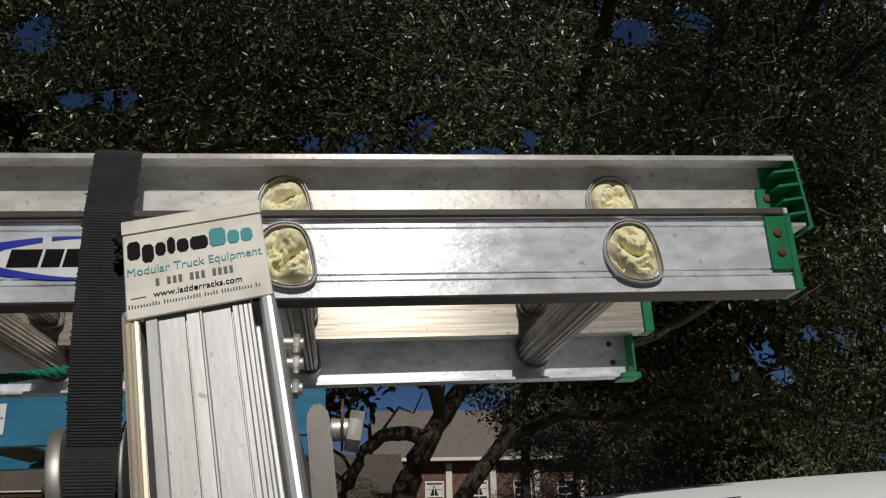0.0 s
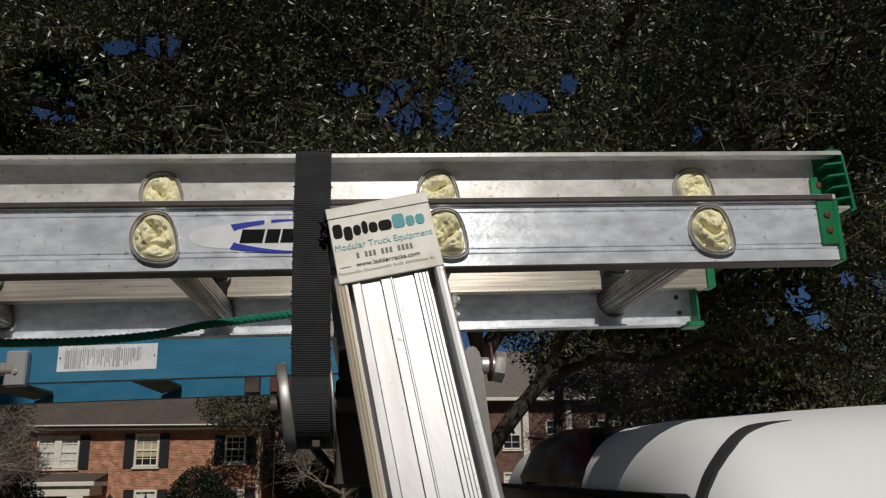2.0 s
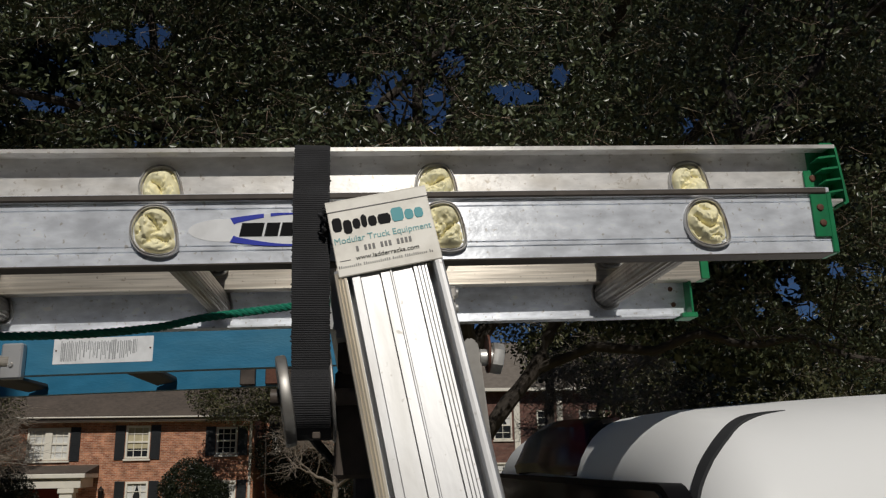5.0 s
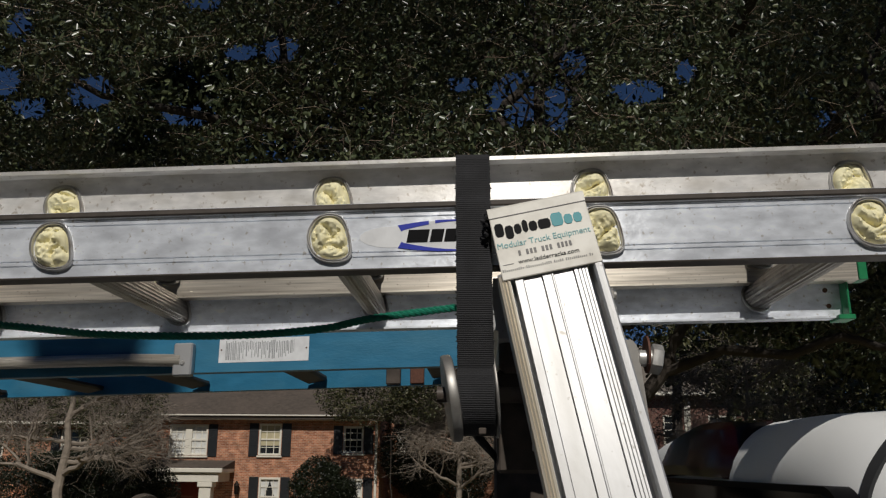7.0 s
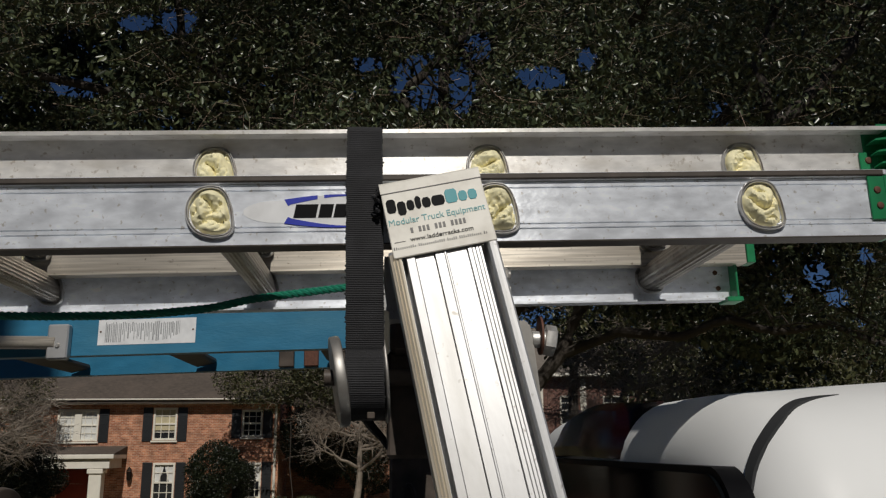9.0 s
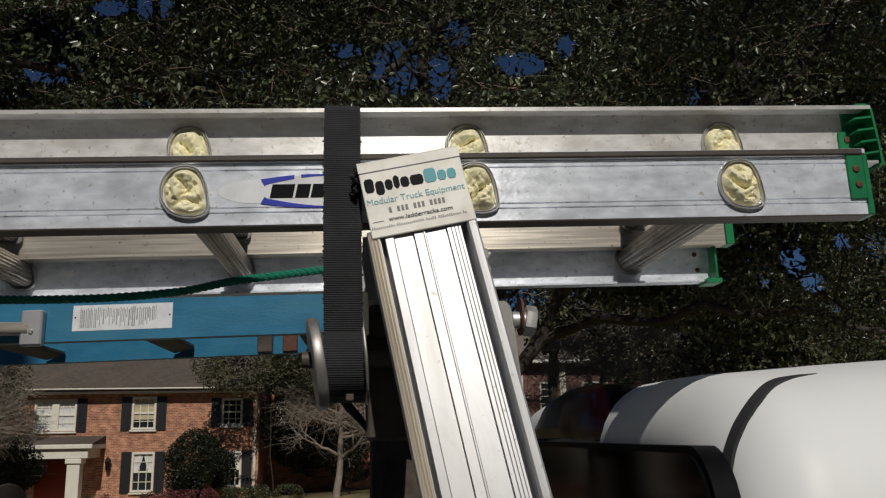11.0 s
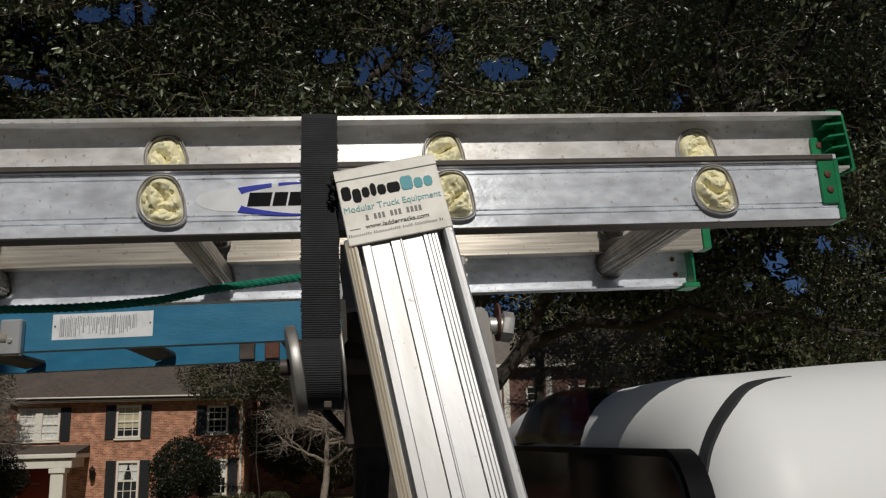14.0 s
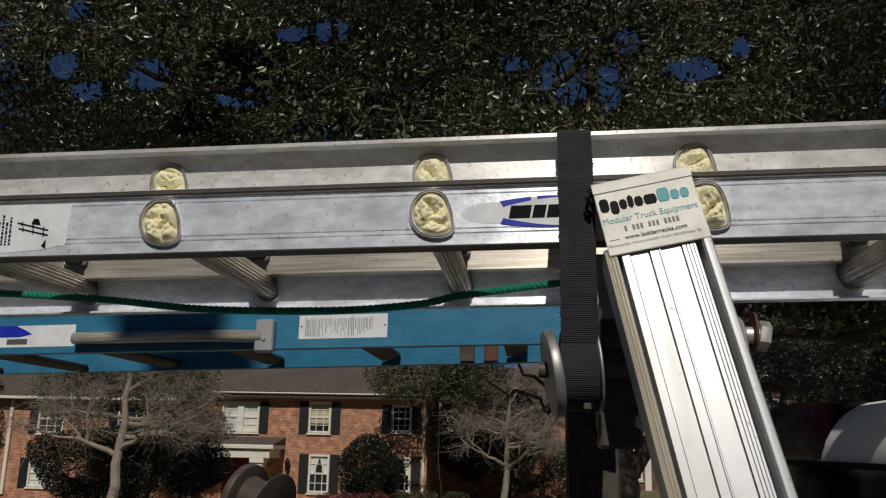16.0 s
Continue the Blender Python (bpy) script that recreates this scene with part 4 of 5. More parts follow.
for i in range(21):
    y = 0.435 + 0.465 * i / 20
    q = (y - 0.6675) / 0.245
    top = 1.940 - 0.020 * q * q - 0.017 * (q + 1)
    bot = 1.838 - 0.006 * q * q
    wrap = 0.034 * max(0.0, -q) ** 7
    rows.append([(0.300, y, bot), (0.222 + 0.016 * q * q + wrap, y, bot + 0.004), (0.216 + 0.018 * q * q + wrap, y, bot + 0.02), (0.232 + 0.018 * q * q + wrap, y, top - 0.012), (0.252 + 0.012 * q * q + wrap, y, top), (0.320, y, top + 0.004)])
vv = [[bm.verts.new(p) for p in r] for r in rows]
for r0, r1 in zip(vv, vv[1:]):
    for k in range(len(r0) - 1):
        bm.faces.new((r0[k], r0[k + 1], r1[k + 1], r1[k]))
bm.faces.new(vv[0])
bm.faces.new(vv[-1][::-1])
part("brake_light", bm, M_LENS, truck, "smoked dark red high brake light")
# bed, sides, wheels and hood, below the rack
for y0 in (YC - 0.98, YC + 0.90):
    part("bed_side", boxed(-1.75, 0.22, y0, y0 + 0.08, 0.55, 1.36, 0.02, 2), M_CAB, truck)
part("bed_floor", boxed(-1.75, 0.22, YC - 0.90, YC + 0.90, 0.72, 0.78, 0.005), M_RUBBER, truck)
part("tailgate", boxed(-1.82, -1.75, YC - 0.94, YC + 0.94, 0.60, 1.36, 0.02, 2), M_CAB, truck)
part("lower_body", boxed(0.25, 2.2, YC - 0.96, YC + 0.96, 0.45, 1.15, 0.05, 3), M_CAB, truck)
part("hood", boxed(2.05, 3.3, YC - 0.92, YC + 0.92, 0.50, 1.16, 0.09, 3), M_CAB, truck)
part("side_window", prism(bmesh.new(), [(0.75, 1.20), (1.75, 1.20), (1.45, 1.72), (0.80, 1.74)], YC - 0.752, YC - 0.70, "y"), M_GLASS_DARK, truck, "dark side window", soft=False)
for x in (-1.0, 2.65):
    for y in (YC - 0.95, YC + 0.73):
        whl = part("wheel", cyl(bmesh.new(), (x, y, 0.40), (x, y + 0.22, 0.40), 0.375, None, 32, 0.03), M_RUBBER, truck, "black tyre")
        part("rim", cyl(bmesh.new(), (x, y - 0.004, 0.40), (x, y + 0.224, 0.40), 0.21, None, 24, 0.01), M_SPOOL, whl)

# legs of the rack stand on these feet on the bed sides
part("foot", boxed(-0.02, 0.33, -0.34, -0.19, 1.36, 1.40, 0.006), M_ALU_POST, rack)
part("far_foot", boxed(-0.12, 0.05, 1.18, 1.29, 0.78, 0.82, 0.006), M_ALU_POST, rack)

# ---- brick house ----
house = thing("brick_house", pose(0, 0, 0), "two-storey red brick house with black shutters and white porch", "house")


def wall_with_openings(x0, x1, y, z0, z1, openings, thick=0.3):
    """A wall in one piece whose openings go right through it."""
    bm = bmesh.new()
    xs = sorted({x0, x1, *[o[0] for o in openings], *[o[1] for o in openings]})
    zs = sorted({z0, z1, *[o[2] for o in openings], *[o[3] for o in openings]})
    grid = {}

    def v(i, k, d):
        if (i, k, d) not in grid:
            grid[i, k, d] = bm.verts.new((xs[i], y + thick * d, zs[k]))
        return grid[i, k, d]

    def solid(i, k):
        if not (0 <= i < len(xs) - 1 and 0 <= k < len(zs) - 1):
            return False
        cx, cz = (xs[i] + xs[i + 1]) / 2, (zs[k] + zs[k + 1]) / 2
        return not any(o[0] < cx < o[1] and o[2] < cz < o[3] for o in openings)

    for i in range(len(xs) - 1):
        for k in range(len(zs) - 1):
            if solid(i, k):
                for d in (0, 1):
                    bm.faces.new((v(i, k, d), v(i + 1, k, d), v(i + 1, k + 1, d), v(i, k + 1, d)))
                for di, dk, p, q in ((-1, 0, (i, k), (i, k + 1)), (1, 0, (i + 1, k), (i + 1, k + 1)), (0, -1, (i, k), (i + 1, k)), (0, 1, (i, k + 1), (i + 1, k + 1))):
                    if not solid(i + di, k + dk):
                        bm.faces.new((v(*p, 0), v(*q, 0), v(*q, 1), v(*p, 1)))
    return bm


def make_window(parent, x0, x1, z0, z1, y, cols=3, rows=4, blind="blind", shutters=(True, True), double=False, back=M_PANE):
    win = part("window", boxed(x0 - 0.06, x1 + 0.06, y - 0.10, y + 0.04, z0 - 0.10, z0 - 0.02, 0.01), M_TRIM, parent, "white sash window", soft=False)
    for n, b in (("frame", (x0, x0 + 0.09, z0, z1)), ("frame", (x1 - 0.09, x1, z0, z1)), ("frame", (x0 + 0.09, x1 - 0.09, z1 - 0.10, z1)), ("frame", (x0 + 0.09, x1 - 0.09, z0, z0 + 0.09))):
        part(n, boxed(b[0], b[1], y - 0.03, y + 0.12, b[2], b[3], 0.008), M_TRIM, win, soft=False)
    mid = (z0 + z1) / 2
    part("meeting_rail", boxed(x0 + 0.09, x1 - 0.09, y + 0.02, y + 0.09, mid - 0.04, mid + 0.04, 0.005), M_TRIM, win, soft=False)
    if double:
        xm = (x0 + x1) / 2
        part("mullion", boxed(xm - 0.16, xm + 0.16, y - 0.03, y + 0.11, z0 + 0.09, z1 - 0.1, 0.005), M_TRIM, win, soft=False)
    for k in range(1, cols):
        x = x0 + (x1 - x0) * k / cols
        part("glazing_bar", boxed(x - 0.016, x + 0.016, y + 0.035, y + 0.075, z0 + 0.09, z1 - 0.10), M_TRIM, win, soft=False)
    for k in range(1, rows):
        if k * 2 != rows:
            z = z0 + (z1 - z0) * k / rows
            part("glazing_bar", boxed(x0 + 0.09, x1 - 0.09, y + 0.038, y + 0.072, z - 0.016, z + 0.016), M_TRIM, win, soft=False)
    part("pane", boxed(x0 + 0.05, x1 - 0.05, y + 0.08, y + 0.095, z0 + 0.05, z1 - 0.05), M_PANE, win, soft=False)
    zt = z1 - 0.1
    if blind == "blind":
        part("blind", boxed(x0 + 0.09, x1 - 0.09, y + 0.075, y + 0.0785, mid - 0.45 * (zt - mid), zt), M_BLIND, win, "tan window blind", soft=False)
    elif blind == "white":
        part("blind", boxed(x0 + 0.09, x1 - 0.09, y + 0.075, y + 0.0785, z0 + 0.09, zt), M_CURTAIN, win, "closed white blind", soft=False)
    elif blind == "curtain":
        xm = (x0 + x1) / 2
        for s in (-1, 1):
            e = x0 + 0.09 if s < 0 else x1 - 0.09
            bm = slab([(e, mid - 0.05), (e, zt), (xm, zt), (xm - (e - xm) * -0.15, zt - 0.25), ((e * 0.62 + xm * 0.38), mid - 0.05)], 0.003, Matrix.Translation((0, y + 0.0785, 0)))
            part("curtain", bm, M_CURTAIN, win, "tied white curtain", soft=False)
    for s, on in zip((-1, 1), shutters):
        if on:
            a, b = (x0 - 0.47, x0 - 0.03) if s < 0 else (x1 + 0.03, x1 + 0.47)
            sh = part("shutter", boxed(a, b, y - 0.05, y - 0.005, z0 - 0.05, z1 + 0.02, 0.006), M_SHUTTER, parent, "black louvred shutter", soft=False)
            bm = bmesh.new()
            for k in range(14):
                z = z0 + 0.05 + (z1 - z0 - 0.1) * k / 13
                box(bm, a + 0.06, b - 0.06, y - 0.062, y - 0.048, z - 0.02, z + 0.012)
            part("louvres", bm, M_SHUTTER, sh, soft=False)
    return win


HY = 40.0
OPEN = [(-15.21, -13.35, 2.30, 3.74), (-10.88, -9.80, 2.33, 3.80), (-6.83, -5.88, 2.45, 3.70), (-10.76, -9.76, -0.44, 1.32), (-6.66, -5.86, -0.30, 1.30), (-15.0, -13.5, -0.95, 1.30)]
part("wall", wall_with_openings(-17.2, -5.1, HY, -1.3, 4.05, OPEN), M_BRICK, house, "red brick front wall", soft=False)
part("side_wall", boxed(-5.4, -5.1, HY + 0.3, HY + 9.0, -1.3, 4.05), M_BRICK, house, soft=False)
part("side_wall", boxed(-17.2, -16.9, HY + 0.3, HY + 9.0, -1.3, 4.05), M_BRICK, house, soft=False)
make_window(house, *OPEN[0], HY, 6, 4, "white", (False, True), True)
make_window(house, *OPEN[1], HY, 3, 4, "blind")
make_window(house, *OPEN[2], HY, 3, 4, "none")
make_window(house, *OPEN[3], HY, 3, 4, "curtain")
make_window(house, *OPEN[4], HY, 3, 4, "curtain")
part("door", boxed(-15.0, -13.5, HY + 0.12, HY + 0.2, -0.95, 1.30, 0.01), M_DOOR, house, "dark red panelled front door", soft=False)
# roof with eaves and gutter
part("roof", prism(bmesh.new(), [(HY - 0.55, 4.16), (HY + 4.8, 7.2), (HY + 9.8, 4.16), (HY + 9.8, 4.0), (HY + 4.8, 7.0), (HY - 0.55, 4.0)], -17.6, -4.8), M_ROOF, house, "grey-brown shingle roof", soft=False)
part("gutter", boxed(-17.6, -4.8, HY - 0.66, HY - 0.553, 4.12, 4.19, 0.02), M_TRIM, house, "white gutter")
part("soffit", boxed(-17.5, -4.9, HY - 0.50, HY - 0.003, 3.955, 3.995, 0.01), M_TRIM, house)
part("downspout", boxed(-5.32, -5.20, HY - 0.12, HY - 0.02, -0.9, 4.02, 0.02), M_TRIM, house, "white downspout")
# porch
porch = part("porch_roof", prism(bmesh.new(), [(HY - 1.9, 1.76), (HY - 0.06, 2.08), (HY - 0.06, 1.72), (HY - 1.9, 1.72)], -16.7, -11.95), M_ROOF, house, "low shingle porch roof", soft=False)
part("cornice", boxed(-16.7, -11.95, HY - 2.0, HY - 0.06, 1.52, 1.72, 0.03), M_TRIM, porch, "white porch cornice")
part("entablature", boxed(-16.5, -12.15, HY - 1.85, HY - 0.06, 1.12, 1.515, 0.01), M_TRIM, porch)
for x in (-16.2, -12.75):
    col = part("column", boxed(x - 0.27, x + 0.27, HY - 1.78, HY - 1.26, -0.9, 1.115, 0.02), M_TRIM, porch, "square white column")
    part("capital", boxed(x - 0.34, x + 0.34, HY - 1.85, HY - 1.20, 0.90, 1.11, 0.02), M_TRIM, col)
part("porch_step", boxed(-16.8, -12.0, HY - 2.3, HY - 0.06, -1.3, -0.9, 0.03), M_TRIM, porch)
lan = part("lantern", cyl(bmesh.new(), (-11.75, HY - 0.22, 0.55), (-11.75, HY - 0.22, 0.95), 0.09, 0.13, 8), M_LAMP, house, "dark wall lantern")
part("lantern_top", cyl(bmesh.new(), (-11.75, HY - 0.22, 0.96), (-11.75, HY - 0.22, 1.15), 0.15, 0.02, 8), M_LAMP, lan)
# left wing
LY = 41.0
OL = [(-25.25, -23.87, 2.05, 3.50), (-25.45, -24.1, -0.6, 0.80), (-21.0, -19.6, 2.05, 3.5)]
wing = thing("house_wing", pose(0, 0, 0), "brick side wing with shuttered windows and white downspout", "house")
part("wall", wall_with_openings(-30.0, -17.25, LY, -1.4, 3.75, OL), M_BRICK, wing, "red brick wall", soft=False)
for o in OL:
    make_window(wing, *o, LY, 3, 4, "white" if o[3] < 1 else "none", (True, False))
part("roof", prism(bmesh.new(), [(LY - 0.5, 3.85), (LY + 4.5, 6.4), (LY + 8.5, 3.85), (LY + 8.5, 3.7), (LY + 4.5, 6.2), (LY - 0.5, 3.7)], -30.3, -17.3), M_ROOF, wing, "shingle roof", soft=False)
part("gutter", boxed(-30.3, -17.3, LY - 0.62, LY - 0.505, 3.72, 3.86, 0.02), M_TRIM, wing)
part("downspout", boxed(-26.78, -26.60, LY - 0.14, LY - 0.02, -1.0, 3.7, 0.02), M_TRIM, wing)
# recessed right wing
RY = 43.0
OR = [(-4.6, -3.7, 2.5, 3.7)]
rwing = thing("house_wing", pose(0, 0, 0), "shaded recessed brick wing with white window", "house")
part("wall", wall_with_openings(-5.05, 3.0, RY, -1.2, 4.0, OR), M_BRICK, rwing, "red brick wall", soft=False)
make_window(rwing, *OR[0], RY, 3, 4, "white", (False, False))
part("roof", prism(bmesh.new(), [(RY - 0.5, 4.1), (RY + 4.0, 6.2), (RY + 8, 4.1), (RY + 8, 3.95), (RY + 4.0, 6.0), (RY - 0.5, 3.95)], -4.75, 3.4), M_ROOF, rwing, "shingle roof", soft=False)

# second brick house, far behind the oak
H2Y = 50.0
h2 = thing("brick_house", pose(0, 0, 0), "distant brick house with tall white windows behind the trees", "house")
O2 = [(5.0 + 2.6 * k, 6.1 + 2.6 * k, z, z + 1.7) for k in range(5) for z in (0.2, 3.2)]
part("wall", wall_with_openings(2.6, 19.0, H2Y, -1.0, 6.0, O2), M_BRICK_FAR, h2, "dark red brick wall", soft=False)
for o in O2:
    make_window(h2, *o, H2Y, 2, 4, "none" if o[0] > 8 else "curtain", (False, False))
part("roof", prism(bmesh.new(), [(H2Y - 0.6, 6.15), (H2Y + 4.5, 9.6), (H2Y + 10, 6.15), (H2Y + 10, 5.95), (H2Y + 4.5, 9.4), (H2Y - 0.6, 5.95)], 2.0, 19.5), material("tan_shingle", (0.17, 0.145, 0.12), 0.9, vary=0.2, scale=4), h2, "tan shingle roof", soft=False)
for k in range(7):
    part("pilaster", boxed(3.8 + 2.6 * k - 0.18, 3.8 + 2.6 * k + 0.18, H2Y - 0.14, H2Y - 0.004, -1.0, 5.9, 0.02), M_TRIM, h2, "white pilaster")
part("gutter", boxed(2.0, 19.5, H2Y - 0.75, H2Y - 0.605, 5.98, 6.18, 0.02), M_TRIM, h2)

# plain dark evergreen belt, added unseen; closes the street behind the camera and dims fill light
bm = bmesh.new()
rnd = random.Random(21)
cols = [[bm.verts.new((-45 + 1.5 * i, -17 + rnd.uniform(-1, 1), z * (10.5 + 1.0 * math.sin(i * 0.9) + rnd.uniform(-0.6, 0.6)))) for z in (0.0, 0.25, 0.5, 0.75, 1.0)] for i in range(61)]
for c0, c1 in zip(cols, cols[1:]):
    for k in range(4):
        bm.faces.new((c0[k], c1[k], c1[k + 1], c0[k + 1]))
bmesh.ops.solidify(bm, geom=bm.faces[:], thickness=1.0)
tagged(part("backdrop", bm, M_LEAF_BUSH, soft=False), "unseen dark evergreen belt, added to dim the fill light", "backdrop", kind="structure")

# ---- foliage ----
RNG = np.random.default_rng(4)


def noise3(p, scale, seed):
    """Smooth pseudo-random field from sums of sines, 0 to 1."""
    r = np.random.default_rng(seed)
    v = np.zeros(len(p))
    for k in range(9):
        d = r.normal(size=3)
        d /= np.linalg.norm(d)
        v += np.sin(p @ d * scale * r.uniform(0.6, 1.9) + r.uniform(0, 6.28))
    return 0.5 + v / 9 * 1.1


def leaf_mesh(name, pts, size, mat, up=0.35, spread=0.35):
    """Folded, pointed leaves, each four corners with a crease."""
    n = len(pts)
    d = RNG.normal(size=(n, 3))
    d /= np.linalg.norm(d, axis=1)[:, None]
    e = RNG.normal(size=(n, 3)) + np.array([0, 0, up])
    s = np.cross(d, e)
    s /= np.linalg.norm(s, axis=1)[:, None]
    u = np.cross(s, d)
    L = size * RNG.uniform(1 - spread, 1 + spread, n)[:, None]
    W = L * RNG.uniform(0.34, 0.54, n)[:, None]
    v = np.empty((n, 6, 3))
    v[:, 0] = pts - d * L * 0.5
    v[:, 1] = pts - d * L * 0.12 + s * W * 0.5 + u * W * 0.14
    v[:, 2] = pts + d * L * 0.22 + s * W * 0.42 + u * W * 0.14
    v[:, 3] = pts + d * L * 0.5 - u * L * 0.06
    v[:, 4] = pts + d * L * 0.22 - s * W * 0.42 + u * W * 0.14
    v[:, 5] = pts - d * L * 0.12 - s * W * 0.5 + u * W * 0.14
    i = np.arange(n)[:, None] * 6
    f = np.concatenate([i + np.array([[0, 1, 2, 3]]), i + np.array([[0, 3, 4, 5]])])
    return mesh_arrays(name, v.reshape(-1, 3), f, mat)


def twig_mesh(name, pts, length, radius, mat, seed=1, droop=0.0):
    r = np.random.default_rng(seed)
    n = len(pts)
    d = r.normal(size=(n, 3)) * np.array([1, 0.8, 0.6])
    d[:, 2] -= droop
    d /= np.linalg.norm(d, axis=1)[:, None]
    a = np.cross(d, r.normal(size=(n, 3)))
    a /= np.linalg.norm(a, axis=1)[:, None]
    b = np.cross(d, a)
    L = length * r.uniform(0.4, 1.5, n)[:, None]
    R = radius * r.uniform(0.6, 1.4, n)[:, None]
    bend = r.normal(size=(n, 3)) * L * 0.16
    v = np.empty((n, 9, 3))
    for k, (s, q) in enumerate(((-0.5, 1.0), (0.05, 0.75), (0.5, 0.35))):
        c = pts + d * L * s + (bend if k == 1 else 0)
        for j in range(3):
            t = 2 * math.pi * j / 3
            v[:, k * 3 + j] = c + (a * math.cos(t) + b * math.sin(t)) * R * q
    i = np.arange(n)[:, None] * 9
    f = np.concatenate([i + np.array([[k * 3 + j, k * 3 + (j + 1) % 3, k * 3 + 3 + (j + 1) % 3, k * 3 + 3 + j]]) for k in range(2) for j in range(3)])
    return mesh_arrays(name, v.reshape(-1, 3), f, mat)


def limb(bm, p0, p1, r0, r1, rnd, wob=0.08, n=7, seg=9):
    p0, p1 = Vector(p0), Vector(p1)
    L = (p1 - p0).length
    pts, rad = [], []
    for k in range(n + 1):
        s = k / n
        q = p0.lerp(p1, s)
        if 0 < k < n:
            q += Vector((rnd.uniform(-1, 1), rnd.uniform(-1, 1), rnd.uniform(-1, 1))) * L * wob * 0.5
        pts.append(q)
        rad.append(r0 + (r1 - r0) * s)
    tube(bm, pts, rad, seg)
    return pts


# live oak behind the truck: trunk, limbs, crown
oak = thing("oak_tree", pose(0.9, 11.5, -0.05), "large evergreen oak with dense dark glossy leaves", "tree")
OX, OY, OZ = 0.9, 11.5, -0.05
rnd = random.Random(11)
bm = bmesh.new()
limb(bm, (0, 0, 0), (0.08, 0, 2.1), 0.44, 0.27, rnd, 0.05, 6, 14)
part("trunk", bm, M_BARK, oak, "dark rough trunk")
BOUGHS = ([(0.0, 0, 1.6), (0.06, 0, 2.56), (0.33, 0, 3.09), (0.62, 0, 3.56), (0.96, -0.05, 4.05), (1.7, -0.4, 5.5), (2.0, -0.7, 7.2)], 0.20, 0.07), \
        ([(0.25, 0, 1.5), (0.92, 0, 2.51), (1.48, 0, 3.19), (1.85, -0.1, 3.94), (2.7, -0.8, 5.2), (4.1, -2.0, 6.9), (4.95, -2.0, 9.4)], 0.13, 0.06), \
        ([(0.42, 0, 3.26), (0.10, 0.05, 3.33), (-0.25, 0.1, 3.30), (-0.52, 0.1, 3.10), (-0.70, 0.1, 2.62), (-0.95, 0.1, 2.30)], 0.12, 0.06), \
        ([(0.62, 0, 3.5), (0.2, -0.8, 4.6), (-0.28, -1.9, 5.7), (-0.30, -2.0, 6.4), (-0.27, -2.0, 7.3), (-0.5, -2.2, 8.6)], 0.11, 0.05), \
        ([(-0.28, -1.9, 5.6), (-0.88, -2.0, 6.40), (-0.45, -2.0, 6.85), (0.02, -2.1, 7.26), (0.5, -2.2, 8.2)], 0.075, 0.04), \
        ([(0.0, -1.4, 5.0), (0.14, -2.0, 6.30), (0.21, -2.0, 6.70), (-0.05, -2.0, 7.08), (-0.1, -2.0, 7.9)], 0.06, 0.03), \
        ([(-0.2, -1.0, 5.0), (-2.0, -1.6, 6.0), (-3.7, -2.0, 7.0), (-3.9, -2.0, 8.2)], 0.10, 0.04), \
        ([(-2.0, -1.6, 6.0), (-4.6, -1.7, 6.5), (-6.2, -2.0, 6.75), (-7.6, -2.0, 7.6)], 0.08, 0.03), \
        ([(1.7, -1.6, 4.0), (2.84, -4.6, 5.05), (3.17, -4.6, 5.30), (3.52, -4.6, 5.65), (3.79, -4.6, 6.0), (3.95, -4.6, 6.3), (4.1, -4.5, 7.0)], 0.09, 0.04), \
        ([(2.84, -4.6, 5.05), (2.71, -4.6, 5.66), (2.93, -4.6, 6.19), (3.15, -4.6, 6.88), (3.36, -4.6, 7.5)], 0.06, 0.03), \
        ([(1.5, -0.6, 3.2), (2.1, -1.2, 3.42), (2.7, -1.9, 3.26), (3.2, -2.2, 3.44), (3.75, -2.3, 3.28), (4.4, -2.4, 3.36), (4.9, -2.4, 3.15), (5.5, -2.5, 3.02), (6.3, -2.6, 2.75)], 0.07, 0.03)
for line, r0, r1 in BOUGHS:
    bm = bmesh.new()
    fine, rad = [], []
    for k, (p0, p1) in enumerate(zip(line, line[1:])):
        for m in range(3):
            s = (k + m / 3) / (len(line) - 1)
            w = 0.0 if m == 0 else 0.02
            fine.append(Vector(p0).lerp(Vector(p1), m / 3) + Vector((rnd.uniform(-w, w), rnd.uniform(-w, w), rnd.uniform(-w, w))))
            rad.append((r0 + (r1 - r0) * s) * rnd.uniform(0.93, 1.08))
    tube(bm, fine, rad, 10)
    for k in range(7):
        p = fine[rnd.randint(len(fine) // 2, len(fine) - 1)]
        e = p + Vector((rnd.uniform(-1.2, 1.2), rnd.uniform(-0.9, 0.6), rnd.uniform(0.2, 1.2)))
        limb(bm, p, e, r1 * 0.5, 0.010, rnd, 0.22, 5, 6)
    part("limb", bm, M_BARK, oak, "")
# one pale limb that catches the sun
bm = bmesh.new()
lp = limb(bm, (2.55, -3.45, 3.93), (3.5, -3.6, 4.44), 0.040, 0.030, rnd, 0.05, 7, 8)
limb(bm, lp[4], lp[4] + Vector((-0.12, 0.1, 0.7)), 0.014, 0.006, rnd, 0.1, 4, 6)
limb(bm, (1.2, -2.4, 3.70), lp[0], 0.05, 0.040, rnd, 0.05, 6, 8)
part("limb", bm, M_BARE, oak, "sunlit pale brown limb")


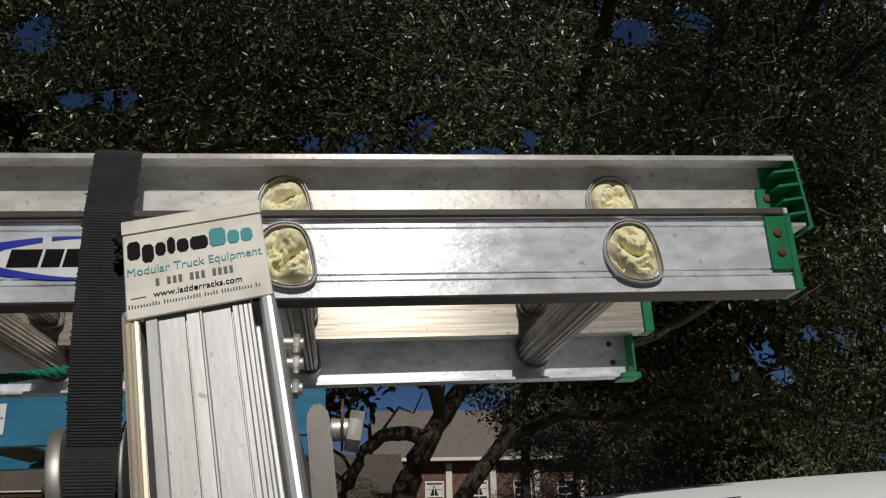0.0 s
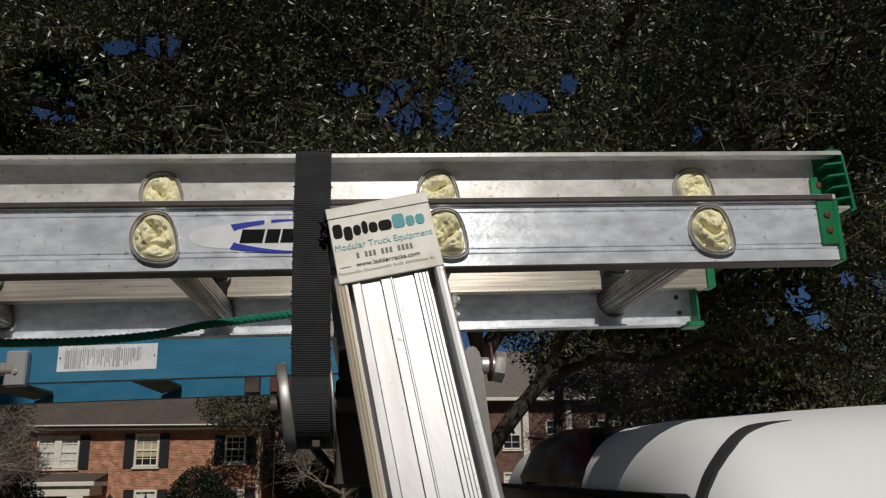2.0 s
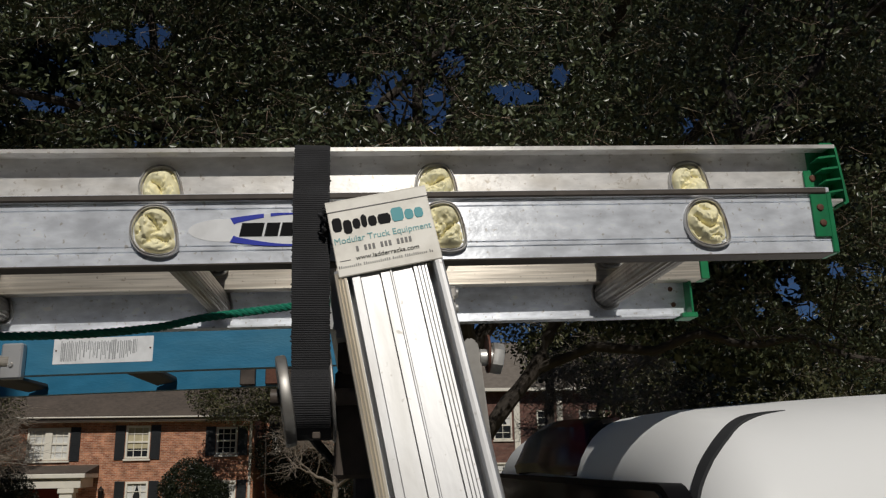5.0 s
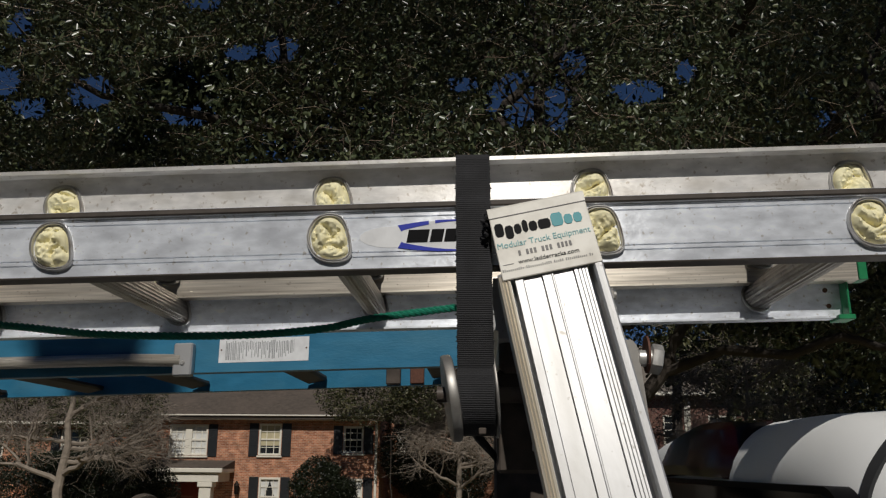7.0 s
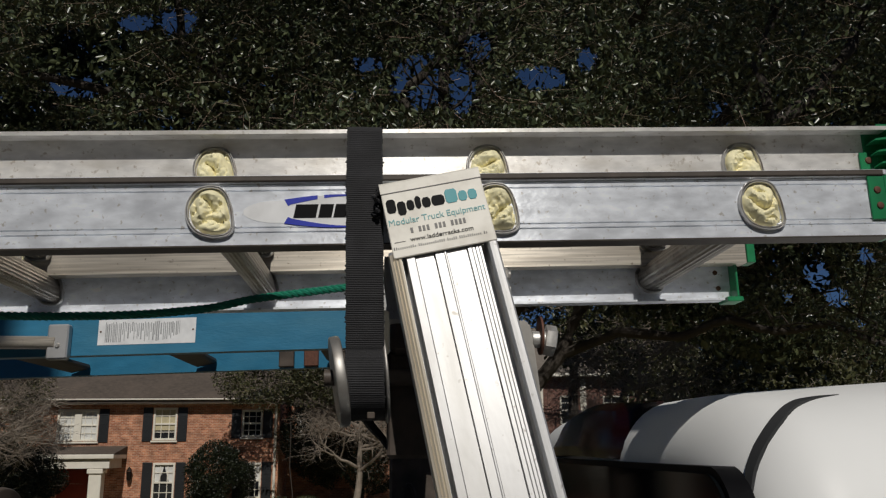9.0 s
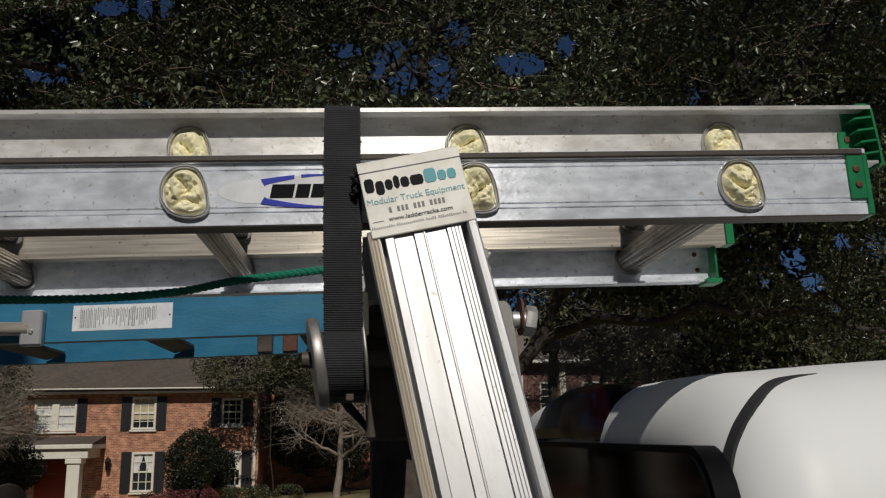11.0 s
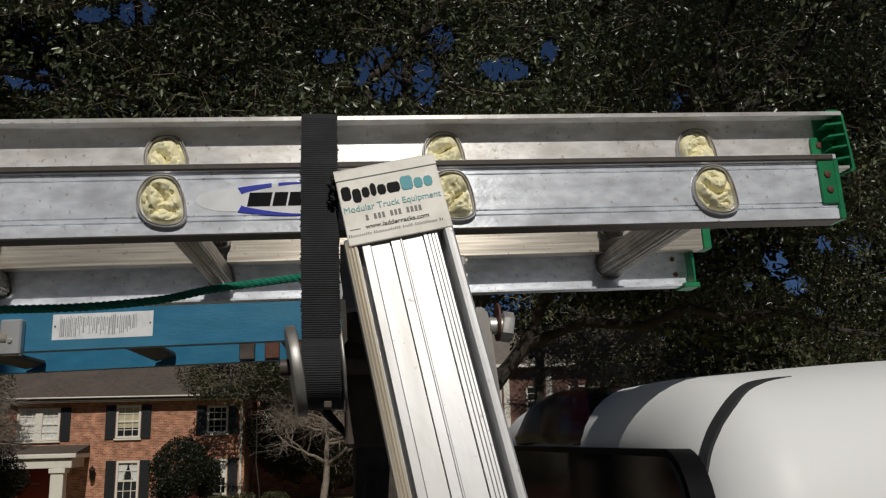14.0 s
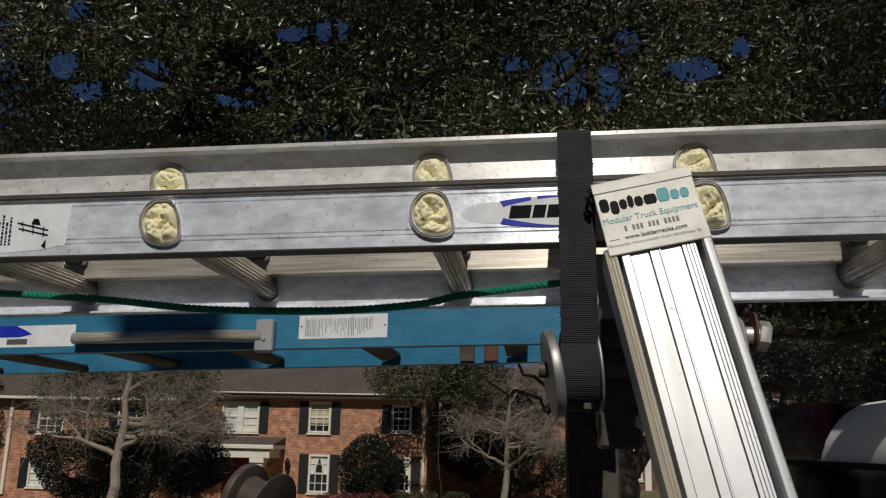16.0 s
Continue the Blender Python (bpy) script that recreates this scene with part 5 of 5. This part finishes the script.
def oak_points(n, seed, y0=-5.6, y1=1.5, cut=0.40):
    r = np.random.default_rng(seed)
    p = np.stack([r.uniform(-10.6, 9.5, n), r.uniform(y0, y1, n), r.uniform(1.6, 12.5, n)], 1)
    # ragged underside, lower towards +x
    low = 3.30 + 0.12 * (p[:, 1] + 4) - np.clip(p[:, 0] - 2.2, 0, 3) * 0.20 + (noise3(p[:, :2] @ np.array([[1, 0, 0], [0, 1, 0]]), 1.3, 3) - 0.5) * 1.1
    low += 0.45 * np.exp(-((p[:, 0] - 0.8) / 2.2) ** 2)
    low += np.clip(-2.5 - p[:, 1], 0, 3.1) * 0.42
    keep = p[:, 2] > low
    g = noise3(p, 0.9, 20) * 0.30 + noise3(p, 2.1, 21) * 0.45 + noise3(p, 5.2, 22) * 0.25
    keep &= g > cut + 0.05 * ((p[:, 0] > 2.0) & (p[:, 2] > 3.8) & (p[:, 1] < -2.5))
    # deep hollows between the boughs
    s = (p[:, 1] + 12.4) / 10.4
    for cx, cz, rx, rz in ((-5.0, 6.87, 0.62, 0.46), (-5.6, 6.2, 0.45, 0.30)):
        q = ((p[:, 0] + 1.0 - (cx + 1.0) * s) / (rx * s)) ** 2 + ((p[:, 2] - 1.9 - (cz - 1.9) * s) / (rz * s)) ** 2
        keep &= (q > 0.3 + 1.4 * noise3(p, 3.0, 33)) | (p[:, 1] > 0.4)
    # thin places where the sky shows
    for cx, cz, rx, rz in ((-7.47, 7.85, 0.17, 0.22), (-6.32, 6.80, 0.30, 0.22), (-7.6, 6.97, 0.24, 0.22), (-3.79, 7.40, 0.26, 0.19), (-4.3, 7.34, 0.22, 0.13), (-4.98, 6.45, 0.32, 0.13), (-7.18, 6.58, 0.24, 0.15),
                           (-0.56, 6.60, 0.33, 0.33), (-0.05, 6.54, 0.20, 0.40), (0.16, 7.12, 0.20, 0.20), (1.0, 6.70, 0.36, 0.14), (1.63, 6.99, 0.13, 0.18), (-1.3, 6.84, 0.18, 0.11), (3.44, 6.25, 0.12, 0.2),
                           (3.25, 8.74, 0.32, 0.24), (2.83, 9.15, 0.15, 0.13), (4.2, 8.98, 0.26, 0.22), (6.17, 9.34, 0.14, 0.16), (-4.94, 8.3, 0.28, 0.27), (4.5, 4.05, 0.16, 0.20), (4.75, 3.75, 0.16, 0.12), (5.9, 3.9, 0.2, 0.15), (5.2, 4.3, 0.12, 0.1), (5.0, 3.4, 0.1, 0.08), (4.1, 3.75, 0.08, 0.1), (5.5, 3.55, 0.1, 0.1), (6.3, 4.4, 0.14, 0.12), (5.7, 4.2, 0.22, 0.18), (6.6, 3.6, 0.25, 0.16), (6.9, 4.2, 0.2, 0.2), (-0.04, 3.10, 0.55, 0.60)):
        q = ((p[:, 0] + 1.0 - (cx + 1.0) * s) / (rx * s)) ** 2 + ((p[:, 2] - 1.9 - (cz - 1.9) * s) / (rz * s)) ** 2
        keep &= (q > 0.5 + 2.0 * noise3(p, 4.5, 31)) | (r.uniform(size=n) < 0.025)
    return p[keep]


pts = oak_points(1000000, 5, cut=0.46)
crown = new("crown", leaf_mesh("crown", pts, 0.062, M_LEAF, spread=0.5))
crown.parent = oak
crown["label"] = "dense small dark green leaves"
# added overhang of the crown above the view, placed to shade the boughs beneath it
r = np.random.default_rng(12)
over = np.stack([r.uniform(1.6, 9.5, 70000), r.uniform(-9.6, -6.0, 70000), r.uniform(7.2, 11.5, 70000)], 1)
over = over[(noise3(over, 0.8, 51) * 0.5 + noise3(over, 2.2, 52) * 0.5 > 0.585)]
crown = new("crown", leaf_mesh("crown", over, 0.085, M_LEAF))
crown.parent = oak
crown["label"] = "leaves of an unseen overhang added for shade"
bm = bmesh.new()
for x0, x1 in ((2.0, 2.4), (4.2, 5.0), (5.0, 7.6)):
    limb(bm, (x0, -3.0, 7.0), (x1, -9.0, 9.6), 0.09, 0.03, rnd, 0.06, 7, 8)
part("limb", bm, M_BARK, oak, "")
inner_pts = oak_points(230000, 6, 0.5, 3.2, 0.27)
crown = new("crown", leaf_mesh("crown", inner_pts, 0.17, M_LEAF))
crown.parent = oak
crown["label"] = "shaded inner leaves"
tw = new("twig_mass", twig_mesh("twig_mass", pts[::18] + RNG.normal(size=pts[::18].shape) * 0.05, 0.42, 0.0032, M_TWIG, 6))
tw.parent = oak
tw["kind"] = "stuff"


def blob_tree(name, label, at, rx, ry, z0, z1, n, size, mat, seed, trunk=0.15, thresh=0.40, cat="tree", twigs=0, bark=None):
    t = thing(name, pose(*at), label, cat)
    r = np.random.default_rng(seed)
    d = r.normal(size=(n, 3))
    d /= np.linalg.norm(d, axis=1)[:, None]
    p = d * (r.uniform(0.25, 1.0, n) ** 0.4)[:, None]
    p *= (0.80 + 0.42 * noise3(d * 1.0, 3.0, seed))[:, None]
    p = p * np.array([rx, ry, (z1 - z0) / 2]) + np.array([0, 0, (z0 + z1) / 2])
    g = noise3(p, 2.6 / max(0.6, min(rx, 3.0)) * 1.6, seed + 1)
    p = p[g > thresh]
    p = p[p[:, 2] > 0.02]
    o = new("crown", leaf_mesh("crown", p, size, mat))
    o.parent = t
    rr = random.Random(seed)
    bm = bmesh.new()
    limb(bm, (0, 0, -0.15), (rr.uniform(-0.2, 0.2), 0, (z0 + z1) * 0.5), trunk, trunk * 0.5, rr, 0.05, 6, 8)
    for k in range(5):
        limb(bm, (0, 0, max(0.2, z0 + 0.2 + 0.1 * k)), (rr.uniform(-rx, rx) * 0.7, rr.uniform(-ry, ry) * 0.7, z0 + (z1 - z0) * rr.uniform(0.5, 0.9)), trunk * 0.5, 0.02, rr, 0.12, 5, 6)
    part("trunk", bm, bark or M_BARK, t)
    if twigs:
        o = new("twig_mass", twig_mesh("twig_mass", p[r.integers(0, len(p), twigs)], 1.0, 0.012, M_BARE, seed + 3))
        o.parent = t
        o["kind"] = "stuff"
    return t


GRP = "trees round the houses"
for k, (x, y, rx, ry, z0, z1, n, s) in enumerate(((11.0, 24, 3.6, 3, 0.4, 6.0, 26000, 0.16), (13.5, 27, 4.5, 3, 0.3, 6.6, 26000, 0.18), (18.5, 25, 4.5, 3, 0.2, 7.4, 24000, 0.18), (13.5, 33, 4.5, 3, 2.2, 9.5, 20000, 0.2), (8.6, 30, 3.2, 2.5, 4.2, 10.5, 16000, 0.17),
                                               (-4.0, 36.5, 3.2, 1.6, 3.9, 8.6, 30000, 0.11), (-17.6, 35.5, 4.3, 2, 0.1, 3.7, 90000, 0.10), (-15.5, 53, 7, 4, 4, 14, 16000, 0.25), (-30, 38, 4, 3, 1.5, 9, 16000, 0.2), (25, 32, 6, 4, 0, 12, 20000, 0.25), (-1.3, 40.6, 3.7, 1.5, 0.1, 5.4, 60000, 0.11), (5.9, 26, 2.9, 2.5, 4.7, 9.5, 24000, 0.15), (-16.6, 36.5, 2.3, 1.5, 3.4, 8.0, 12000, 0.11), (-20.6, 36.5, 2.0, 1.5, 3.2, 8.0, 9000, 0.11))):
    t = blob_tree("background_tree", ("dark evergreen tree with patchy olive leaves" if k % 2 else "tall leafy evergreen tree in deep shade"), (x, y, ground_height(x, y)), rx, ry, z0, z1, n, s, M_LEAF_BUSH if k in (6, 10) else M_LEAF_FAR, 40 + k, 0.022 if k in (5, 12, 13) else 0.22, 0.25 if x < 0 else 0.40, twigs=250)
    tagged(t, group=GRP)
blob_tree("holly_bush", "tall rounded dark holly bush against the brick wall", (-7.5, 38.2, ground_height(-8, 38)), 1.45, 1.1, 0.1, 3.2, 26000, 0.09, M_LEAF_BUSH, 70, 0.08, 0.25, "bush")
for k, (x, w) in enumerate(((-9.2, 0.5), (-8.3, 0.55), (-7.4, 0.5), (-6.7, 0.4), (-10.9, 0.35))):
    tagged(blob_tree("red_shrub", "low reddish winter shrub along the house", (x, 37.0, ground_height(x, 37)), w, 0.45, 0.0, 0.75, 2200, 0.06, M_LEAF_RED, 80 + k, 0.03, 0.3, "shrub"), group="shrubs along the house")
for k, x in enumerate((-5.6, -4.6, -3.4, -11.7)):
    tagged(blob_tree("green_shrub", "low clipped green shrub along the house", (x, 37.4, ground_height(x, 37.4)), 0.7, 0.5, 0.0, 0.7, 2600, 0.07, M_LEAF_FAR, 90 + k, 0.03, 0.3, "shrub"), group="shrubs along the house")


def bare_tree(at, height, spread, seed, label, trunk=0.16, leaning=0.0):
    """A leafless tree: forked limbs that end in fine twigs."""
    t = thing("bare_tree", pose(*at), label, "tree", GRP)
    r = random.Random(seed)
    bm = bmesh.new()
    ends = []

    def grow(p, d, length, rad, depth):
        q = p + d * length
        limb(bm, p, q, rad, rad * 0.68, r, 0.10, 4, 7 if depth < 2 else 5)
        ends.append(q)
        if depth >= 4 or rad < 0.008:
            return
        for k in range(3 if depth < 3 else 2):
            nd = (d + Vector((r.uniform(-1, 1) * spread, r.uniform(-1, 1) * spread * 0.7, r.uniform(-0.35, 0.55)))).normalized()
            grow(p.lerp(q, r.uniform(0.6, 1.0)), nd, length * r.uniform(0.62, 0.88), rad * r.uniform(0.45, 0.65), depth + 1)

    top = Vector((leaning + 0.25, 0, height * 0.80))
    axis = limb(bm, (0, 0, -0.2), top, trunk, trunk * 0.22, r, 0.035, 9, 10)
    for k in range(13):
        i = 3 + k % 7
        grow(axis[i].lerp(axis[min(i + 1, 9)], r.random()), Vector((r.choice((-1, 1)) * r.uniform(0.5, 1.0) * spread, r.uniform(-1, 1) * 0.6, r.uniform(-0.05, 0.75))).normalized(), height * (0.25 - 0.015 * i), trunk * (0.56 - 0.04 * i), 1)
    part("trunk", bm, M_BARE, t, "grey-brown leafless limbs")
    e = np.array([tuple(v) for v in ends])
    rep = np.repeat(e, 7, 0) + np.random.default_rng(seed).normal(size=(len(e) * 7, 3)) * 0.22
    o = new("twig_mass", twig_mesh("twig_mass", rep, height * 0.13, 0.0075, M_BARE, seed, 0.25))
    o.parent = t
    o["kind"] = "stuff"
    return t


bare_tree((-15.7, 30.5, ground_height(-15.7, 30.5)), 8.2, 1.0, 3, "leafless tree with pale spreading twigs before the house", 0.24)
bare_tree((6.5, 22.0, ground_height(6.5, 22.0)), 6.0, 1.1, 14, "slender leafless tree before the far brick house", 0.10)
bare_tree((-1.4, 37.0, ground_height(-1.4, 37)), 6.2, 1.1, 9, "small leafless tree with drooping pale twigs", 0.17)


# unseen evergreen added by the kerb behind the camera; its hanging bough is aimed to shade part of the blue stepladder
tip = step.matrix_world @ Vector((-0.930, 0.0, 0.050)) + sun_dir * 6.0
shade_tree = thing("evergreen_tree", pose(-6.5, -5.4, 0.0), "unseen tall evergreen, its hanging leafy bough added to shade the stepladder", "tree")
tip -= Vector((-6.5, -5.4, 0.0))
sr = random.Random(5)
bm = bmesh.new()
limb(bm, (0, 0, -0.15), (0.2, -0.2, 9.5), 0.26, 0.08, sr, 0.02, 9, 10)
part("trunk", bm, M_BARK, shade_tree)
bm = bmesh.new()
tube(bm, [Vector((0.15, -0.1, 7.6)), Vector((1.8, 0.1, 8.5)), Vector((4.0, 0.4, 8.6)), tip + Vector((-0.35, 0.0, 1.2)), tip + Vector((-0.06, 0.0, 0.5)), tip], [0.10, 0.08, 0.05, 0.025, 0.012, 0.004], 8)
part("limb", bm, M_BARK, shade_tree)
r = np.random.default_rng(77)
u = r.uniform(0.0, 1.0, 4500)
hang = np.stack([r.uniform(-1, 1, size=4500) * (0.095 + 0.03 * u) - 0.12 * u ** 2, r.normal(size=4500) * 0.06, u * 0.55 - 0.045], 1) + np.array(tip)
top = r.normal(size=(14000, 3)) * np.array([0.9, 0.9, 1.2]) + np.array([0.2, -0.2, 9.0])
crown = new("crown", leaf_mesh("crown", np.concatenate([hang, top]), 0.06, M_LEAF_BUSH))
crown.parent = shade_tree
